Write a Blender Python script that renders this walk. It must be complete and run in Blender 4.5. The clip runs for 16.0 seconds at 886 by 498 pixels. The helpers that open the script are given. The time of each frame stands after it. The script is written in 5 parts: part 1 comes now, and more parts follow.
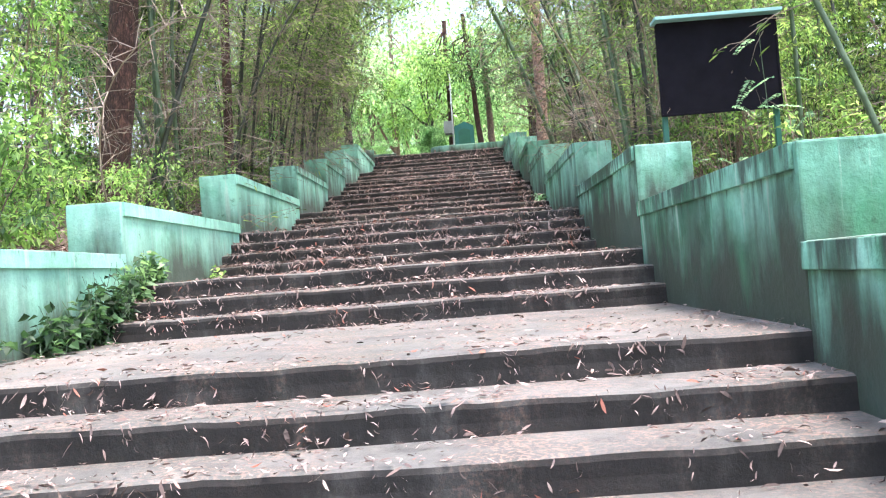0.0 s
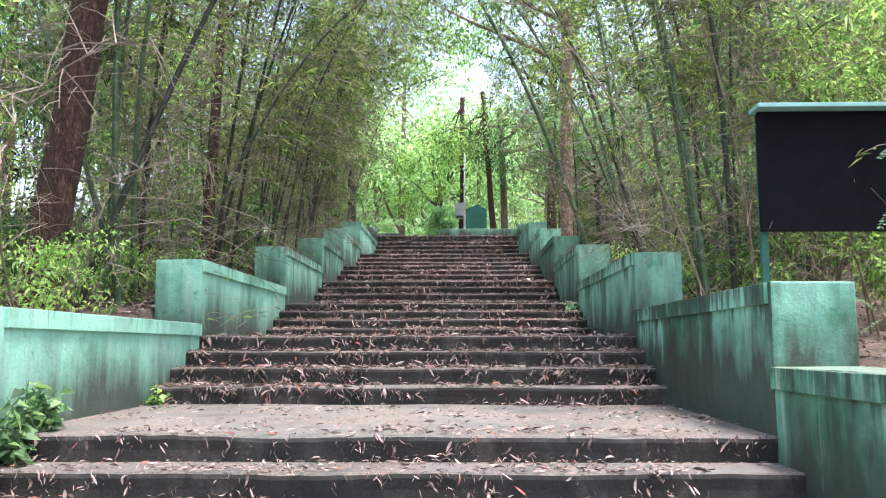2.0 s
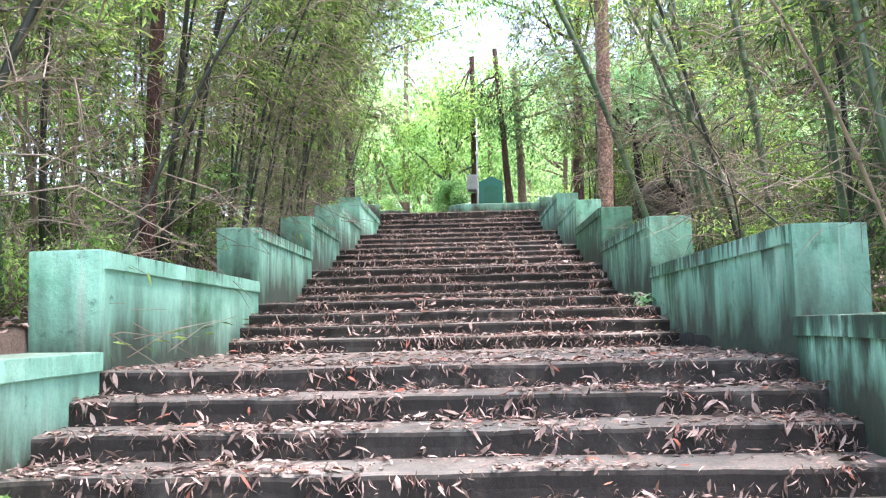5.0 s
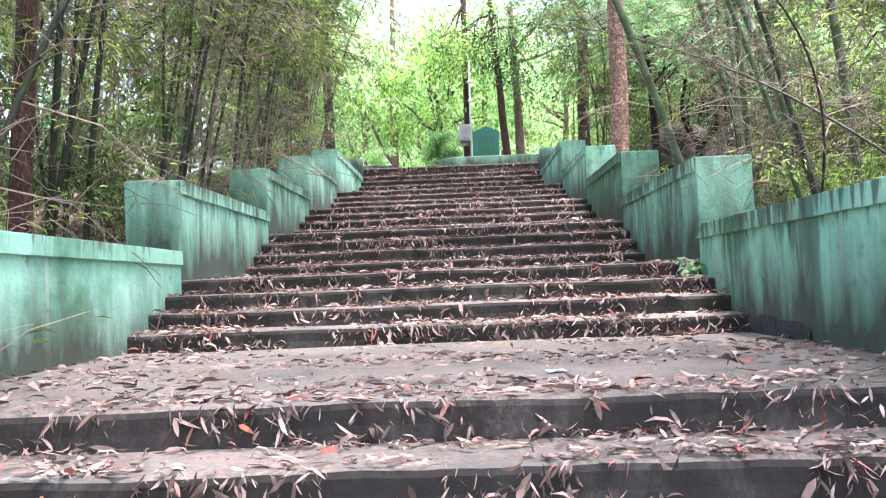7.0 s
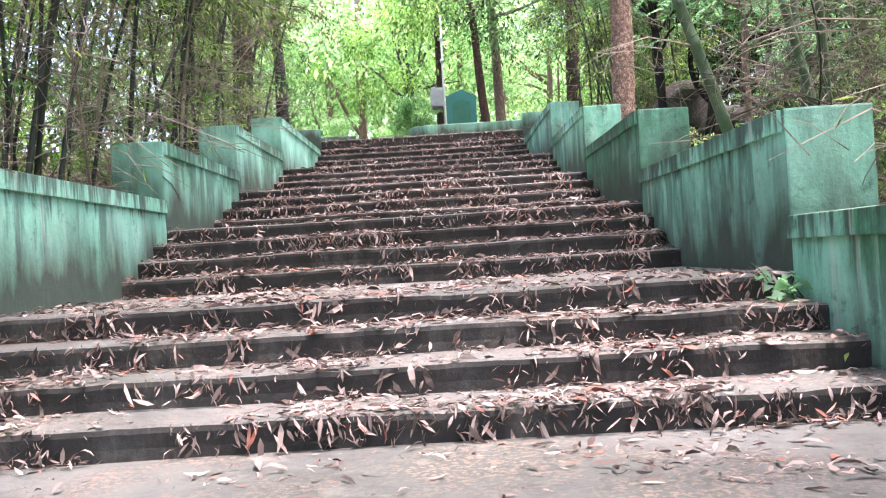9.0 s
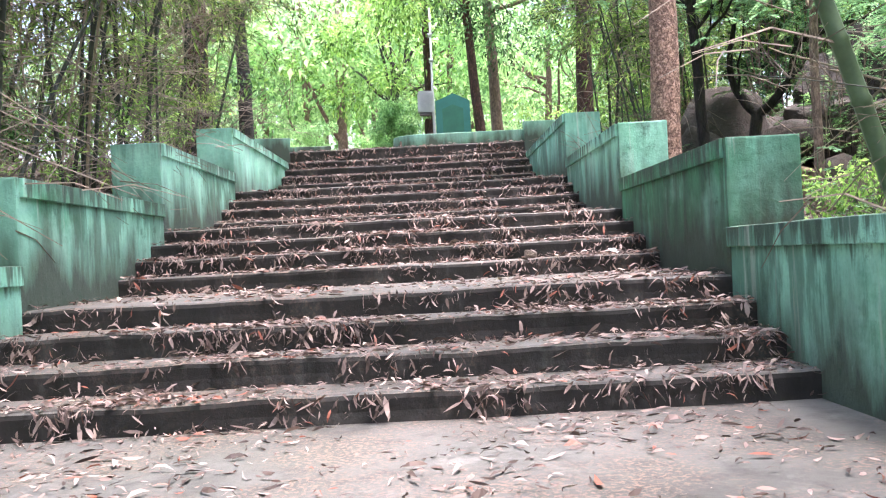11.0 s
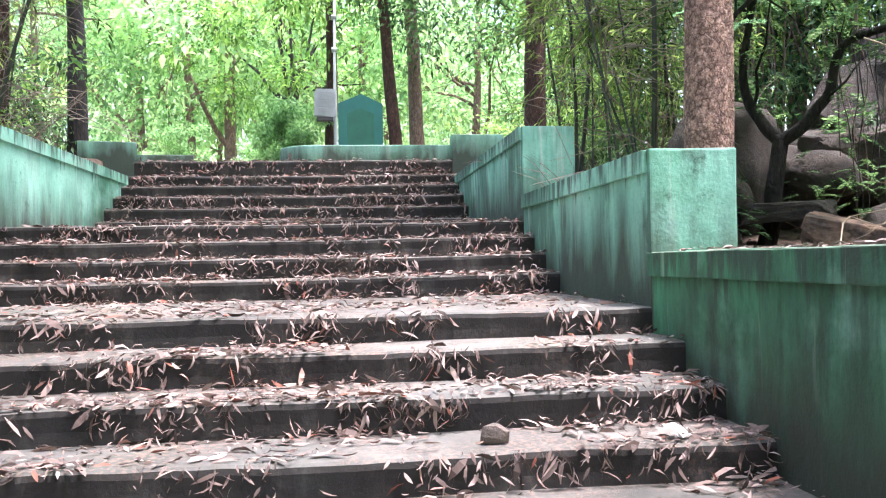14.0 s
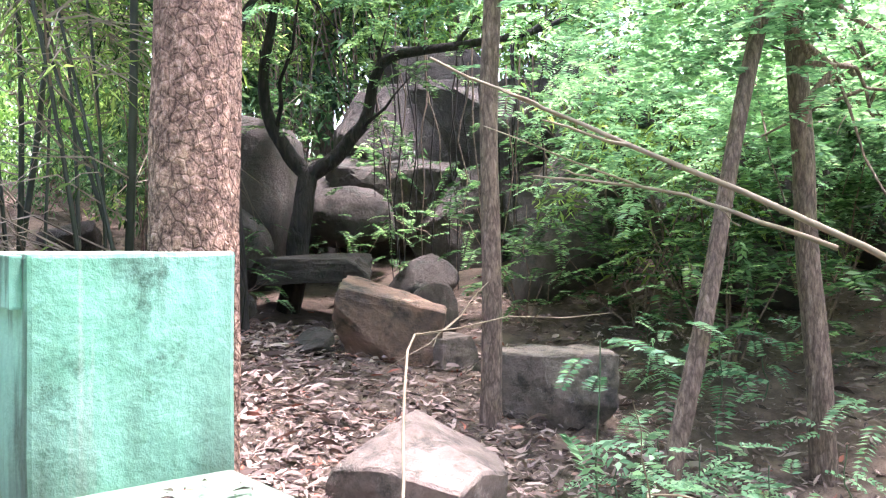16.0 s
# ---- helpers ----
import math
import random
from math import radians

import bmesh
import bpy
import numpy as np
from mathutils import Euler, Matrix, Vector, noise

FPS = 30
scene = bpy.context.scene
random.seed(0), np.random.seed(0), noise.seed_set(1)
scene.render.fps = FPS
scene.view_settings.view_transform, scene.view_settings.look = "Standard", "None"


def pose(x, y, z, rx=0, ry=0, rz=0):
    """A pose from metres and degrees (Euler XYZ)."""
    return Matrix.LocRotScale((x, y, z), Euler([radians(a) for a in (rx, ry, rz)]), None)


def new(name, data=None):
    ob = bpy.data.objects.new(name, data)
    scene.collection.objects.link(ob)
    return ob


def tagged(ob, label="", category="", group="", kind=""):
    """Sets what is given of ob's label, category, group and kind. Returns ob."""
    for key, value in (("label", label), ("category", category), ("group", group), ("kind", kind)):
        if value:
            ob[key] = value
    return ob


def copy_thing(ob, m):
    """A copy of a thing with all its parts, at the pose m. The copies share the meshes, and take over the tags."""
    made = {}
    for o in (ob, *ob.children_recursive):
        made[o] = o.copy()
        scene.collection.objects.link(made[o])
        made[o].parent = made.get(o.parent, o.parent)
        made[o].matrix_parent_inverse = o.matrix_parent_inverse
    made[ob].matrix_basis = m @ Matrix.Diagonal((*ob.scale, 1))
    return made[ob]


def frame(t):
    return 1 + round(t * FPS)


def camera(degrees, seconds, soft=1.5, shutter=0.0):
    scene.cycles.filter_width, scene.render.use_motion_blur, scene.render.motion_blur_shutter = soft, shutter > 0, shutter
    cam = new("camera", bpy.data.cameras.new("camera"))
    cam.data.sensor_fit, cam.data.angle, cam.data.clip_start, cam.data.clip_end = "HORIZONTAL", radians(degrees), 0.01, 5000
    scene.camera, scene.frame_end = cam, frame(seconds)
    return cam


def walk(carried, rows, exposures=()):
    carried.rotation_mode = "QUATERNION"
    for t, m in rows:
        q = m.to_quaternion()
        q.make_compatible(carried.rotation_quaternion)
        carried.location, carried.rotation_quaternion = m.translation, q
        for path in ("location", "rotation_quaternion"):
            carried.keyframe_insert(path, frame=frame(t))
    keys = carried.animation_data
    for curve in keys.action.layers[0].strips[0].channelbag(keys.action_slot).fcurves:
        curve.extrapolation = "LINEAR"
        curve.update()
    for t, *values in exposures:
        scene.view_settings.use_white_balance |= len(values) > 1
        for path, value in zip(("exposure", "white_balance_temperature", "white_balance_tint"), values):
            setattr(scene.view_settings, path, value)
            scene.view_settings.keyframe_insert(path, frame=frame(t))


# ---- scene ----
cam = camera(56.0, 16.0, soft=1.2)
ROWS = [
    (0.0, 1.251, 5.362, 0.437, 1.778, 1.462, 4.291),
    (0.5, 1.123, 6.066, 0.590, 1.583, 3.486, 3.025),
    (1.0, 1.072, 6.737, 0.765, 1.404, 4.399, 2.171),
    (1.5, 0.982, 7.368, 1.043, 1.262, 5.982, 1.068),
    (2.0, 0.924, 8.025, 1.096, 1.296, 6.654, 0.026),
    (2.5, 0.837, 8.706, 1.186, 1.263, 7.219, -1.028),
    (3.0, 0.728, 9.324, 1.244, 1.422, 7.976, -0.474),
    (3.5, 0.726, 9.926, 1.288, 1.493, 8.082, 0.911),
    (4.0, 0.594, 10.414, 1.412, 1.829, 7.483, 1.312),
    (6.5, 0.551, 13.783, 1.577, 1.243, 2.639, 1.178),
    (7.0, 0.638, 14.330, 1.697, 1.444, 2.440, 2.133),
    (7.5, 0.693, 14.931, 1.901, 1.450, 1.994, 3.122),
    (8.0, 0.718, 15.624, 1.973, 1.292, 1.799, 3.248),
    (8.5, 0.705, 16.322, 1.962, -0.263, 1.262, 3.537),
    (9.0, 0.809, 17.380, 2.076, 0.161, 0.429, 3.414),
    (9.5, 0.816, 18.145, 2.259, -0.452, 0.144, 3.367),
    (10.0, 0.693, 18.728, 2.641, -0.994, -0.145, 3.230),
    (12.5, 1.013, 22.783, 2.892, -0.573, 1.104, 2.556),
    (13.0, 1.067, 23.374, 3.088, -1.009, 1.087, 2.127),
    (13.5, 1.118, 24.093, 3.392, -2.428, 0.668, 2.809),
    (14.0, 1.098, 24.787, 3.491, -6.931, 0.757, 1.111),
    (14.5, 1.241, 25.555, 3.600, -15.074, 1.463, 0.631),
    (15.0, 1.480, 26.242, 3.826, -24.975, 2.526, -0.301),
    (15.5, 1.950, 26.863, 3.971, -34.415, 2.154, 0.327),
    (16.0, 2.467, 27.369, 4.152, -38.795, 0.010, 0.178),
]
walk(cam, [(t, pose(x, y, z, 90 + pitch, roll, yaw)) for t, x, y, z, yaw, pitch, roll in ROWS],
     exposures=((0.0, 2.65, 6250, 22), (1.0, 2.2, 6250, 21), (4.0, 2.55, 6250, 22), (6.5, 2.9, 6250, 28), (8.0, 2.85, 6250, 27), (13.5, 2.9, 6100, 27), (15.0, 2.75, 6050, 22), (16.0, 3.45, 6050, 30)))

# ---- world and sun: bright haze above the canopy ----
SUN_ELEV, SUN_ROT = radians(77), radians(112)
world = bpy.data.worlds.new("sky")
scene.world = world
world.use_nodes = True
wn = world.node_tree.nodes
sky = wn.new("ShaderNodeTexSky")
sky.sky_type, sky.sun_disc, sky.sun_elevation, sky.sun_rotation = "NISHITA", False, SUN_ELEV, SUN_ROT
sky.dust_density, sky.air_density = 4.0, 1.4
wn["Background"].inputs["Strength"].default_value = 0.15
world.node_tree.links.new(sky.outputs["Color"], wn["Background"].inputs["Color"])
sun_data = bpy.data.lights.new("sun", "SUN")
sun_data.energy, sun_data.angle, sun_data.color = 2.1, radians(12), (1.0, 0.97, 0.92)
sun = new("sun", sun_data)
sun.rotation_euler = (radians(90) - SUN_ELEV, 0, radians(180) - SUN_ROT)

# ---- materials ----
def nodes_of(name):
    m = bpy.data.materials.new(name)
    m.use_nodes = True
    nt = m.node_tree
    return m, nt, nt.nodes["Principled BSDF"]


def nd(nt, kind, **kw):
    n = nt.nodes.new(kind)
    for k, v in kw.items():
        n.inputs[k].default_value = v
    return n


def ramp(nt, src, stops):
    n = nt.nodes.new("ShaderNodeValToRGB")
    el = n.color_ramp.elements
    while len(el) < len(stops):
        el.new(0.5)
    for e, (p, c) in zip(el, stops):
        e.position, e.color = p, (*c, 1) if len(c) == 3 else c
    nt.links.new(src, n.inputs["Fac"])
    return n.outputs["Color"]


def grey(v):
    return (v, v, v)


def coords(nt, scale=(1, 1, 1), kind="Object"):
    tc = nt.nodes.new("ShaderNodeTexCoord")
    mp = nt.nodes.new("ShaderNodeMapping")
    mp.inputs["Scale"].default_value = scale
    nt.links.new(tc.outputs[kind], mp.inputs["Vector"])
    return mp.outputs["Vector"]


def place(nt, scale=(1, 1, 1)):
    g = nt.nodes.new("ShaderNodeNewGeometry")
    mp = nt.nodes.new("ShaderNodeMapping")
    mp.inputs["Scale"].default_value = scale
    nt.links.new(g.outputs["Position"], mp.inputs["Vector"])
    return mp.outputs["Vector"]


def noise_of(nt, vec, scale, detail=4.0, rough=0.6):
    n = nd(nt, "ShaderNodeTexNoise", Scale=scale, Detail=detail, Roughness=rough)
    nt.links.new(vec, n.inputs["Vector"])
    return n.outputs["Fac"]


def mix(nt, fac, a, b, mode="MIX"):
    n = nt.nodes.new("ShaderNodeMix")
    n.data_type, n.blend_type = "RGBA", mode
    for sock, val in ((n.inputs[0], fac), (n.inputs[6], a), (n.inputs[7], b)):
        if isinstance(val, (int, float)):
            sock.default_value = val
        elif isinstance(val, tuple):
            sock.default_value = (*val, 1)
        else:
            nt.links.new(val, sock)
    return n.outputs[2]


def maths(nt, op, a, b=0.0):
    n = nt.nodes.new("ShaderNodeMath")
    n.operation = op
    n.use_clamp = op in ("MULTIPLY", "ADD", "SUBTRACT")
    for sock, val in zip(n.inputs, (a, b)):
        if isinstance(val, (int, float)):
            sock.default_value = val
        else:
            nt.links.new(val, sock)
    return n.outputs[0]


def bump(nt, bsdf, height, strength=0.4, dist=0.01):
    b = nd(nt, "ShaderNodeBump", Strength=strength, Distance=dist)
    nt.links.new(height, b.inputs["Height"])
    nt.links.new(b.outputs["Normal"], bsdf.inputs["Normal"])


def paint_material(name, mildew, splash, moss=0.3):
    """Sea-green limewash. mildew: how far black-green runs cover it; moss: how far green algae do; splash: how high dirt stands above the floor."""
    m, nt, b = nodes_of(name)
    v = place(nt)
    base = ramp(nt, noise_of(nt, v, 1.1, 6, 0.62), [(0.3, (0.18, 0.45, 0.32)), (0.5, (0.27, 0.59, 0.44)), (0.7, (0.39, 0.70, 0.55))])
    fine = noise_of(nt, v, 34, 4, 0.65)
    base = mix(nt, maths(nt, "MULTIPLY", ramp(nt, fine, [(0.45, grey(0)), (0.75, grey(1))]), 0.35), base, (0.12, 0.36, 0.25))
    sep = nt.nodes.new("ShaderNodeSeparateXYZ")
    nt.links.new(coords(nt), sep.inputs[0])
    height = sep.outputs["Z"]
    # broad patches of green algae
    algae_shade = ramp(nt, noise_of(nt, place(nt, (0.8, 0.8, 1.0)), 1.0, 6, 0.62), [(0.60 - 0.20 * moss, grey(0)), (0.78 - 0.18 * moss, grey(0.92))])
    base = mix(nt, algae_shade, base, ramp(nt, noise_of(nt, place(nt, (2.2, 2.2, 0.7)), 1.0, 6, 0.65), [(0.35, (0.010, 0.065, 0.028)), (0.6, (0.045, 0.25, 0.115))]))
    # black runs that start at the coping and thin out downwards
    broken = maths(nt, "ADD", maths(nt, "MULTIPLY", noise_of(nt, place(nt, (3.4, 3.4, 0.8)), 1.0, 8, 0.7), 0.6), maths(nt, "MULTIPLY", noise_of(nt, place(nt, (9.0, 9.0, 0.7)), 1.0, 4, 0.6), 0.4))
    wob = maths(nt, "ADD", broken, maths(nt, "MULTIPLY", noise_of(nt, place(nt, (1.1, 1.1, 0.35)), 1.0, 4), 0.85))
    wob = maths(nt, "ADD", maths(nt, "SUBTRACT", wob, 0.42), maths(nt, "MULTIPLY", height, 0.12))
    runs = ramp(nt, wob, [(0.66 - 0.10 * mildew, grey(0)), (0.73 - 0.09 * mildew, grey(0.75)), (0.80 - 0.07 * mildew, grey(1))])
    g = nt.nodes.new("ShaderNodeNewGeometry")
    way = nt.nodes.new("ShaderNodeSeparateXYZ")
    nt.links.new(g.outputs["True Normal"], way.inputs[0])
    along = ramp(nt, maths(nt, "ABSOLUTE", way.outputs["X"]), [(0.3, grey(0.35)), (0.7, grey(1))])
    runs = maths(nt, "MULTIPLY", runs, along)
    base = mix(nt, maths(nt, "MULTIPLY", runs, 0.5 + 0.3 * mildew), base, (0.013, 0.046, 0.022))
    # short drips from the upper edge
    edge = maths(nt, "ADD", maths(nt, "MULTIPLY", noise_of(nt, place(nt, (11.0, 11.0, 0.9)), 1.0, 5, 0.6), 0.62), maths(nt, "MULTIPLY", height, 0.5))
    drip = maths(nt, "MULTIPLY", ramp(nt, edge, [(0.775 - 0.03 * mildew, grey(0)), (0.84 - 0.03 * mildew, grey(0.8))]), along)
    base = mix(nt, drip, base, (0.03, 0.05, 0.034))
    # pale lime that has run down over it
    lime = ramp(nt, noise_of(nt, place(nt, (8.0, 8.0, 0.35)), 1.0, 5, 0.6), [(0.60, grey(0)), (0.68, grey(1))])
    base = mix(nt, maths(nt, "MULTIPLY", lime, 0.5), base, (0.50, 0.58, 0.49))
    # dirt splashed up from the floor, ragged at its upper rim
    rim = maths(nt, "ADD", maths(nt, "MULTIPLY", height, 0.62), maths(nt, "MULTIPLY", noise_of(nt, place(nt, (2.6, 2.6, 0.55)), 1.0, 6, 0.62), 0.9))
    dirt = ramp(nt, rim, [(0.42 + splash, grey(1)), (0.80 + splash, grey(0))])
    base = mix(nt, maths(nt, "MULTIPLY", dirt, 0.93), base, (0.034, 0.036, 0.024))
    # mildew specks
    blot = ramp(nt, noise_of(nt, v, 4.2, 9, 0.78), [(0.60 - 0.03 * mildew, grey(0)), (0.67, grey(1))])
    base = mix(nt, maths(nt, "MULTIPLY", blot, 0.65), base, (0.018, 0.06, 0.035))
    # dust and lichen lying on the flat tops
    dust = maths(nt, "MULTIPLY", ramp(nt, way.outputs["Z"], [(0.6, grey(0)), (0.9, grey(1))]), ramp(nt, noise_of(nt, v, 3.5, 8, 0.75), [(0.40, grey(0.95)), (0.66, grey(0.4))]))
    base = mix(nt, dust, base, (0.12, 0.145, 0.105))
    nt.links.new(base, b.inputs["Base Color"])
    b.inputs["Roughness"].default_value = 0.8
    h = maths(nt, "ADD", maths(nt, "MULTIPLY", noise_of(nt, v, 9, 7, 0.7), 0.65), maths(nt, "MULTIPLY", fine, 0.35))
    bump(nt, b, h, 0.6, 0.02)
    return m


def cement_material(name, light, dark, stain):
    m, nt, b = nodes_of(name)
    v = place(nt)
    base = ramp(nt, noise_of(nt, v, 1.1, 6, 0.65), [(0.3, dark), (0.55, light), (0.8, tuple(min(1, c * 1.25) for c in light))])
    spots = ramp(nt, noise_of(nt, v, 4.5, 7, 0.72), [(0.50, grey(0)), (0.66, grey(1))])
    base = mix(nt, maths(nt, "MULTIPLY", spots, 0.6), base, stain)
    moss = ramp(nt, noise_of(nt, v, 0.8, 5, 0.65), [(0.50, grey(0)), (0.66, grey(0.6))])
    base = mix(nt, moss, base, (0.055, 0.065, 0.045))
    base = mix(nt, maths(nt, "MULTIPLY", noise_of(nt, v, 60, 3), 0.5), base, dark)
    pale = ramp(nt, noise_of(nt, v, 2.1, 6, 0.7), [(0.60, grey(0)), (0.72, grey(0.55))])
    base = mix(nt, pale, base, (0.235, 0.222, 0.196))
    crumbs = maths(nt, "MULTIPLY", ramp(nt, noise_of(nt, v, 38, 5, 0.7), [(0.48, grey(0)), (0.60, grey(0.8))]), ramp(nt, noise_of(nt, v, 1.6, 4), [(0.40, grey(0)), (0.60, grey(1))]))
    base = mix(nt, crumbs, base, (0.25, 0.165, 0.125))
    # risers: near-black put in mostly for shade from overhead light, mottled by noise
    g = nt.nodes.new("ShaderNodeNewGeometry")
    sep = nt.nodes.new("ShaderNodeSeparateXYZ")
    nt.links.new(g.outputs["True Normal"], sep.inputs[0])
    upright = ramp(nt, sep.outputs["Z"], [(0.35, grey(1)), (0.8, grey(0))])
    algae_shade = ramp(nt, noise_of(nt, place(nt, (3.0, 3.0, 1.2)), 1.0, 6, 0.7), [(0.36, grey(0.99)), (0.53, grey(0.9)), (0.67, grey(0.5))])
    base = mix(nt, maths(nt, "MULTIPLY", upright, algae_shade), base, (0.015, 0.013, 0.0105))
    nt.links.new(base, b.inputs["Base Color"])
    b.inputs["Roughness"].default_value = 0.9
    bump(nt, b, noise_of(nt, v, 22, 7, 0.7), 0.6, 0.012)
    return m


def leaf_material(name, dark, mid, light, through_amount=0.45):
    """Leaves: colour varies leaf by leaf, and daylight comes through them."""
    m, nt, b = nodes_of(name)
    g = nt.nodes.new("ShaderNodeNewGeometry")
    oi = nt.nodes.new("ShaderNodeObjectInfo")
    r = maths(nt, "ADD", maths(nt, "MULTIPLY", g.outputs["Random Per Island"], 0.75), maths(nt, "MULTIPLY", oi.outputs["Random"], 0.25))
    patch = ramp(nt, noise_of(nt, place(nt), 0.9, 3), [(0.36, grey(0)), (0.64, grey(1))])
    r = maths(nt, "ADD", maths(nt, "MULTIPLY", r, 0.68), maths(nt, "MULTIPLY", patch, 0.32))
    col = ramp(nt, r, [(0.22, dark), (0.58, mid), (0.90, light)])
    nt.links.new(col, b.inputs["Base Color"])
    b.inputs["Roughness"].default_value = 0.55
    t = nt.nodes.new("ShaderNodeBsdfTranslucent")
    lit = mix(nt, 1.0, col, (1.5, 1.45, 1.1), "MULTIPLY")
    nt.links.new(lit, t.inputs["Color"])
    mx = nt.nodes.new("ShaderNodeMixShader")
    mx.inputs[0].default_value = through_amount
    out = nt.nodes["Material Output"]
    nt.links.new(b.outputs[0], mx.inputs[1])
    nt.links.new(t.outputs[0], mx.inputs[2])
    nt.links.new(mx.outputs[0], out.inputs["Surface"])
    return m


def bark_material(name, deep, mid, high, scale=(9, 9, 2.2), relief=0.9, dist=0.03):
    m, nt, b = nodes_of(name)
    v = coords(nt, scale)
    vo = nd(nt, "ShaderNodeTexVoronoi", Scale=1.6)
    vo.feature = "DISTANCE_TO_EDGE"
    warp = mix(nt, 0.25, v, nd(nt, "ShaderNodeTexNoise", Scale=2.0).outputs["Color"])
    nt.links.new(warp, vo.inputs["Vector"])
    n = noise_of(nt, v, 2.5, 6, 0.7)
    ridge = noise_of(nt, v, 0.55, 7, 0.62)
    crack = ramp(nt, ridge, [(0.40, grey(1)), (0.475, grey(0.15)), (0.505, grey(0.1)), (0.60, grey(1))])
    crack = mix(nt, 0.35, crack, ramp(nt, vo.outputs["Distance"], [(0.0, grey(0)), (0.10, grey(1))]))
    base = ramp(nt, n, [(0.3, deep), (0.52, mid), (0.75, high)])
    base = mix(nt, crack, deep, base)
    nt.links.new(base, b.inputs["Base Color"])
    b.inputs["Roughness"].default_value = 0.95
    bump(nt, b, maths(nt, "ADD", maths(nt, "MULTIPLY", crack, 0.6), maths(nt, "MULTIPLY", n, 0.4)), relief, dist)
    return m


def plain_material(name, a, b_col, rough=0.6, metal=0.0, scale=6.0, relief=0.2):
    m, nt, b = nodes_of(name)
    v = coords(nt)
    n = noise_of(nt, v, scale, 6, 0.7)
    nt.links.new(ramp(nt, n, [(0.3, a), (0.7, b_col)]), b.inputs["Base Color"])
    b.inputs["Roughness"].default_value, b.inputs["Metallic"].default_value = rough, metal
    bump(nt, b, noise_of(nt, v, scale * 6, 4), relief, 0.01)
    return m


def litter_material():
    """Dry bamboo and tree leaves: straw, tan, russet and grey."""
    m, nt, b = nodes_of("dry_leaf")
    g = nt.nodes.new("ShaderNodeNewGeometry")
    col = ramp(nt, g.outputs["Random Per Island"], [(0.0, (0.035, 0.022, 0.016)), (0.30, (0.115, 0.078, 0.062)), (0.62, (0.27, 0.195, 0.165)), (0.90, (0.40, 0.31, 0.262)), (0.98, (0.26, 0.085, 0.05))])
    nt.links.new(col, b.inputs["Base Color"])
    b.inputs["Roughness"].default_value = 0.75
    return m


def soil_material():
    m, nt, b = nodes_of("forest_soil")
    v = place(nt)
    base = ramp(nt, noise_of(nt, v, 2.2, 8, 0.75), [(0.3, (0.03, 0.022, 0.015)), (0.5, (0.14, 0.10, 0.075)), (0.7, (0.27, 0.19, 0.145))])
    base = mix(nt, ramp(nt, noise_of(nt, v, 0.35, 4), [(0.55, grey(0)), (0.7, grey(0.7))]), base, (0.05, 0.075, 0.025))
    nt.links.new(base, b.inputs["Base Color"])
    b.inputs["Roughness"].default_value = 1.0
    bump(nt, b, noise_of(nt, v, 14, 8, 0.75), 0.9, 0.05)
    return m


def rock_material(name="granite", lift=1.0, warm=(1.0, 1.0, 1.0)):
    m, nt, b = nodes_of(name)
    v = place(nt)
    oi = nt.nodes.new("ShaderNodeObjectInfo")
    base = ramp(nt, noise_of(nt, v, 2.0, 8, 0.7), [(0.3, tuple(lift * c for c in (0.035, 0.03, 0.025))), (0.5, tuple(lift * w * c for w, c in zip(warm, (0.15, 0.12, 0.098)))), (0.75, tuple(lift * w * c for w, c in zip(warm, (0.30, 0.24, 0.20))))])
    base = mix(nt, maths(nt, "MULTIPLY", oi.outputs["Random"], 0.35), base, tuple(lift * c for c in (0.11, 0.085, 0.075)))
    base = mix(nt, ramp(nt, noise_of(nt, v, 6, 7, 0.7), [(0.52, grey(0)), (0.66, grey(0.75))]), base, (0.025, 0.032, 0.022))
    base = mix(nt, ramp(nt, noise_of(nt, v, 3.1, 9, 0.75), [(0.60, grey(0)), (0.68, grey(0.55))]), base, tuple(lift * w * c for w, c in zip(warm, (0.42, 0.38, 0.33))))
    nt.links.new(base, b.inputs["Base Color"])
    b.inputs["Roughness"].default_value = 0.9
    bump(nt, b, maths(nt, "ADD", maths(nt, "MULTIPLY", noise_of(nt, v, 5, 10, 0.78), 0.7), maths(nt, "MULTIPLY", noise_of(nt, v, 26, 6, 0.7), 0.3)), 1.0, 0.07)
    return m


PAINT = paint_material("green_limewash", 0.2, 0.07)
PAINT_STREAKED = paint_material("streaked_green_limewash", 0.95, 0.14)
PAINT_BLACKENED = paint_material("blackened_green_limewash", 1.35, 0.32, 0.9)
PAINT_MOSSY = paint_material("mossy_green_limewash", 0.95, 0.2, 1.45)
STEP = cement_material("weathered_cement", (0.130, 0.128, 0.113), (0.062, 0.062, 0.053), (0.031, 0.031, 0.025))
LITTER = litter_material()
SOIL = soil_material()
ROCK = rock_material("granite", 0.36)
PALE_ROCK = rock_material("pale_brown_stone", 1.75)
BROWN_ROCK = rock_material("reddish_brown_stone", 1.7, (1.25, 0.93, 0.72))
BAMBOO_LEAF = leaf_material("bamboo_leaf", (0.012, 0.03, 0.008), (0.13, 0.22, 0.055), (0.46, 0.60, 0.20), 0.55)
BROAD_LEAF = leaf_material("fresh_green_leaf", (0.035, 0.09, 0.02), (0.20, 0.38, 0.10), (0.50, 0.68, 0.26), 0.6)
SPRING_LEAF = leaf_material("light_green_leaf", (0.09, 0.21, 0.08), (0.31, 0.52, 0.26), (0.62, 0.78, 0.50), 0.6)
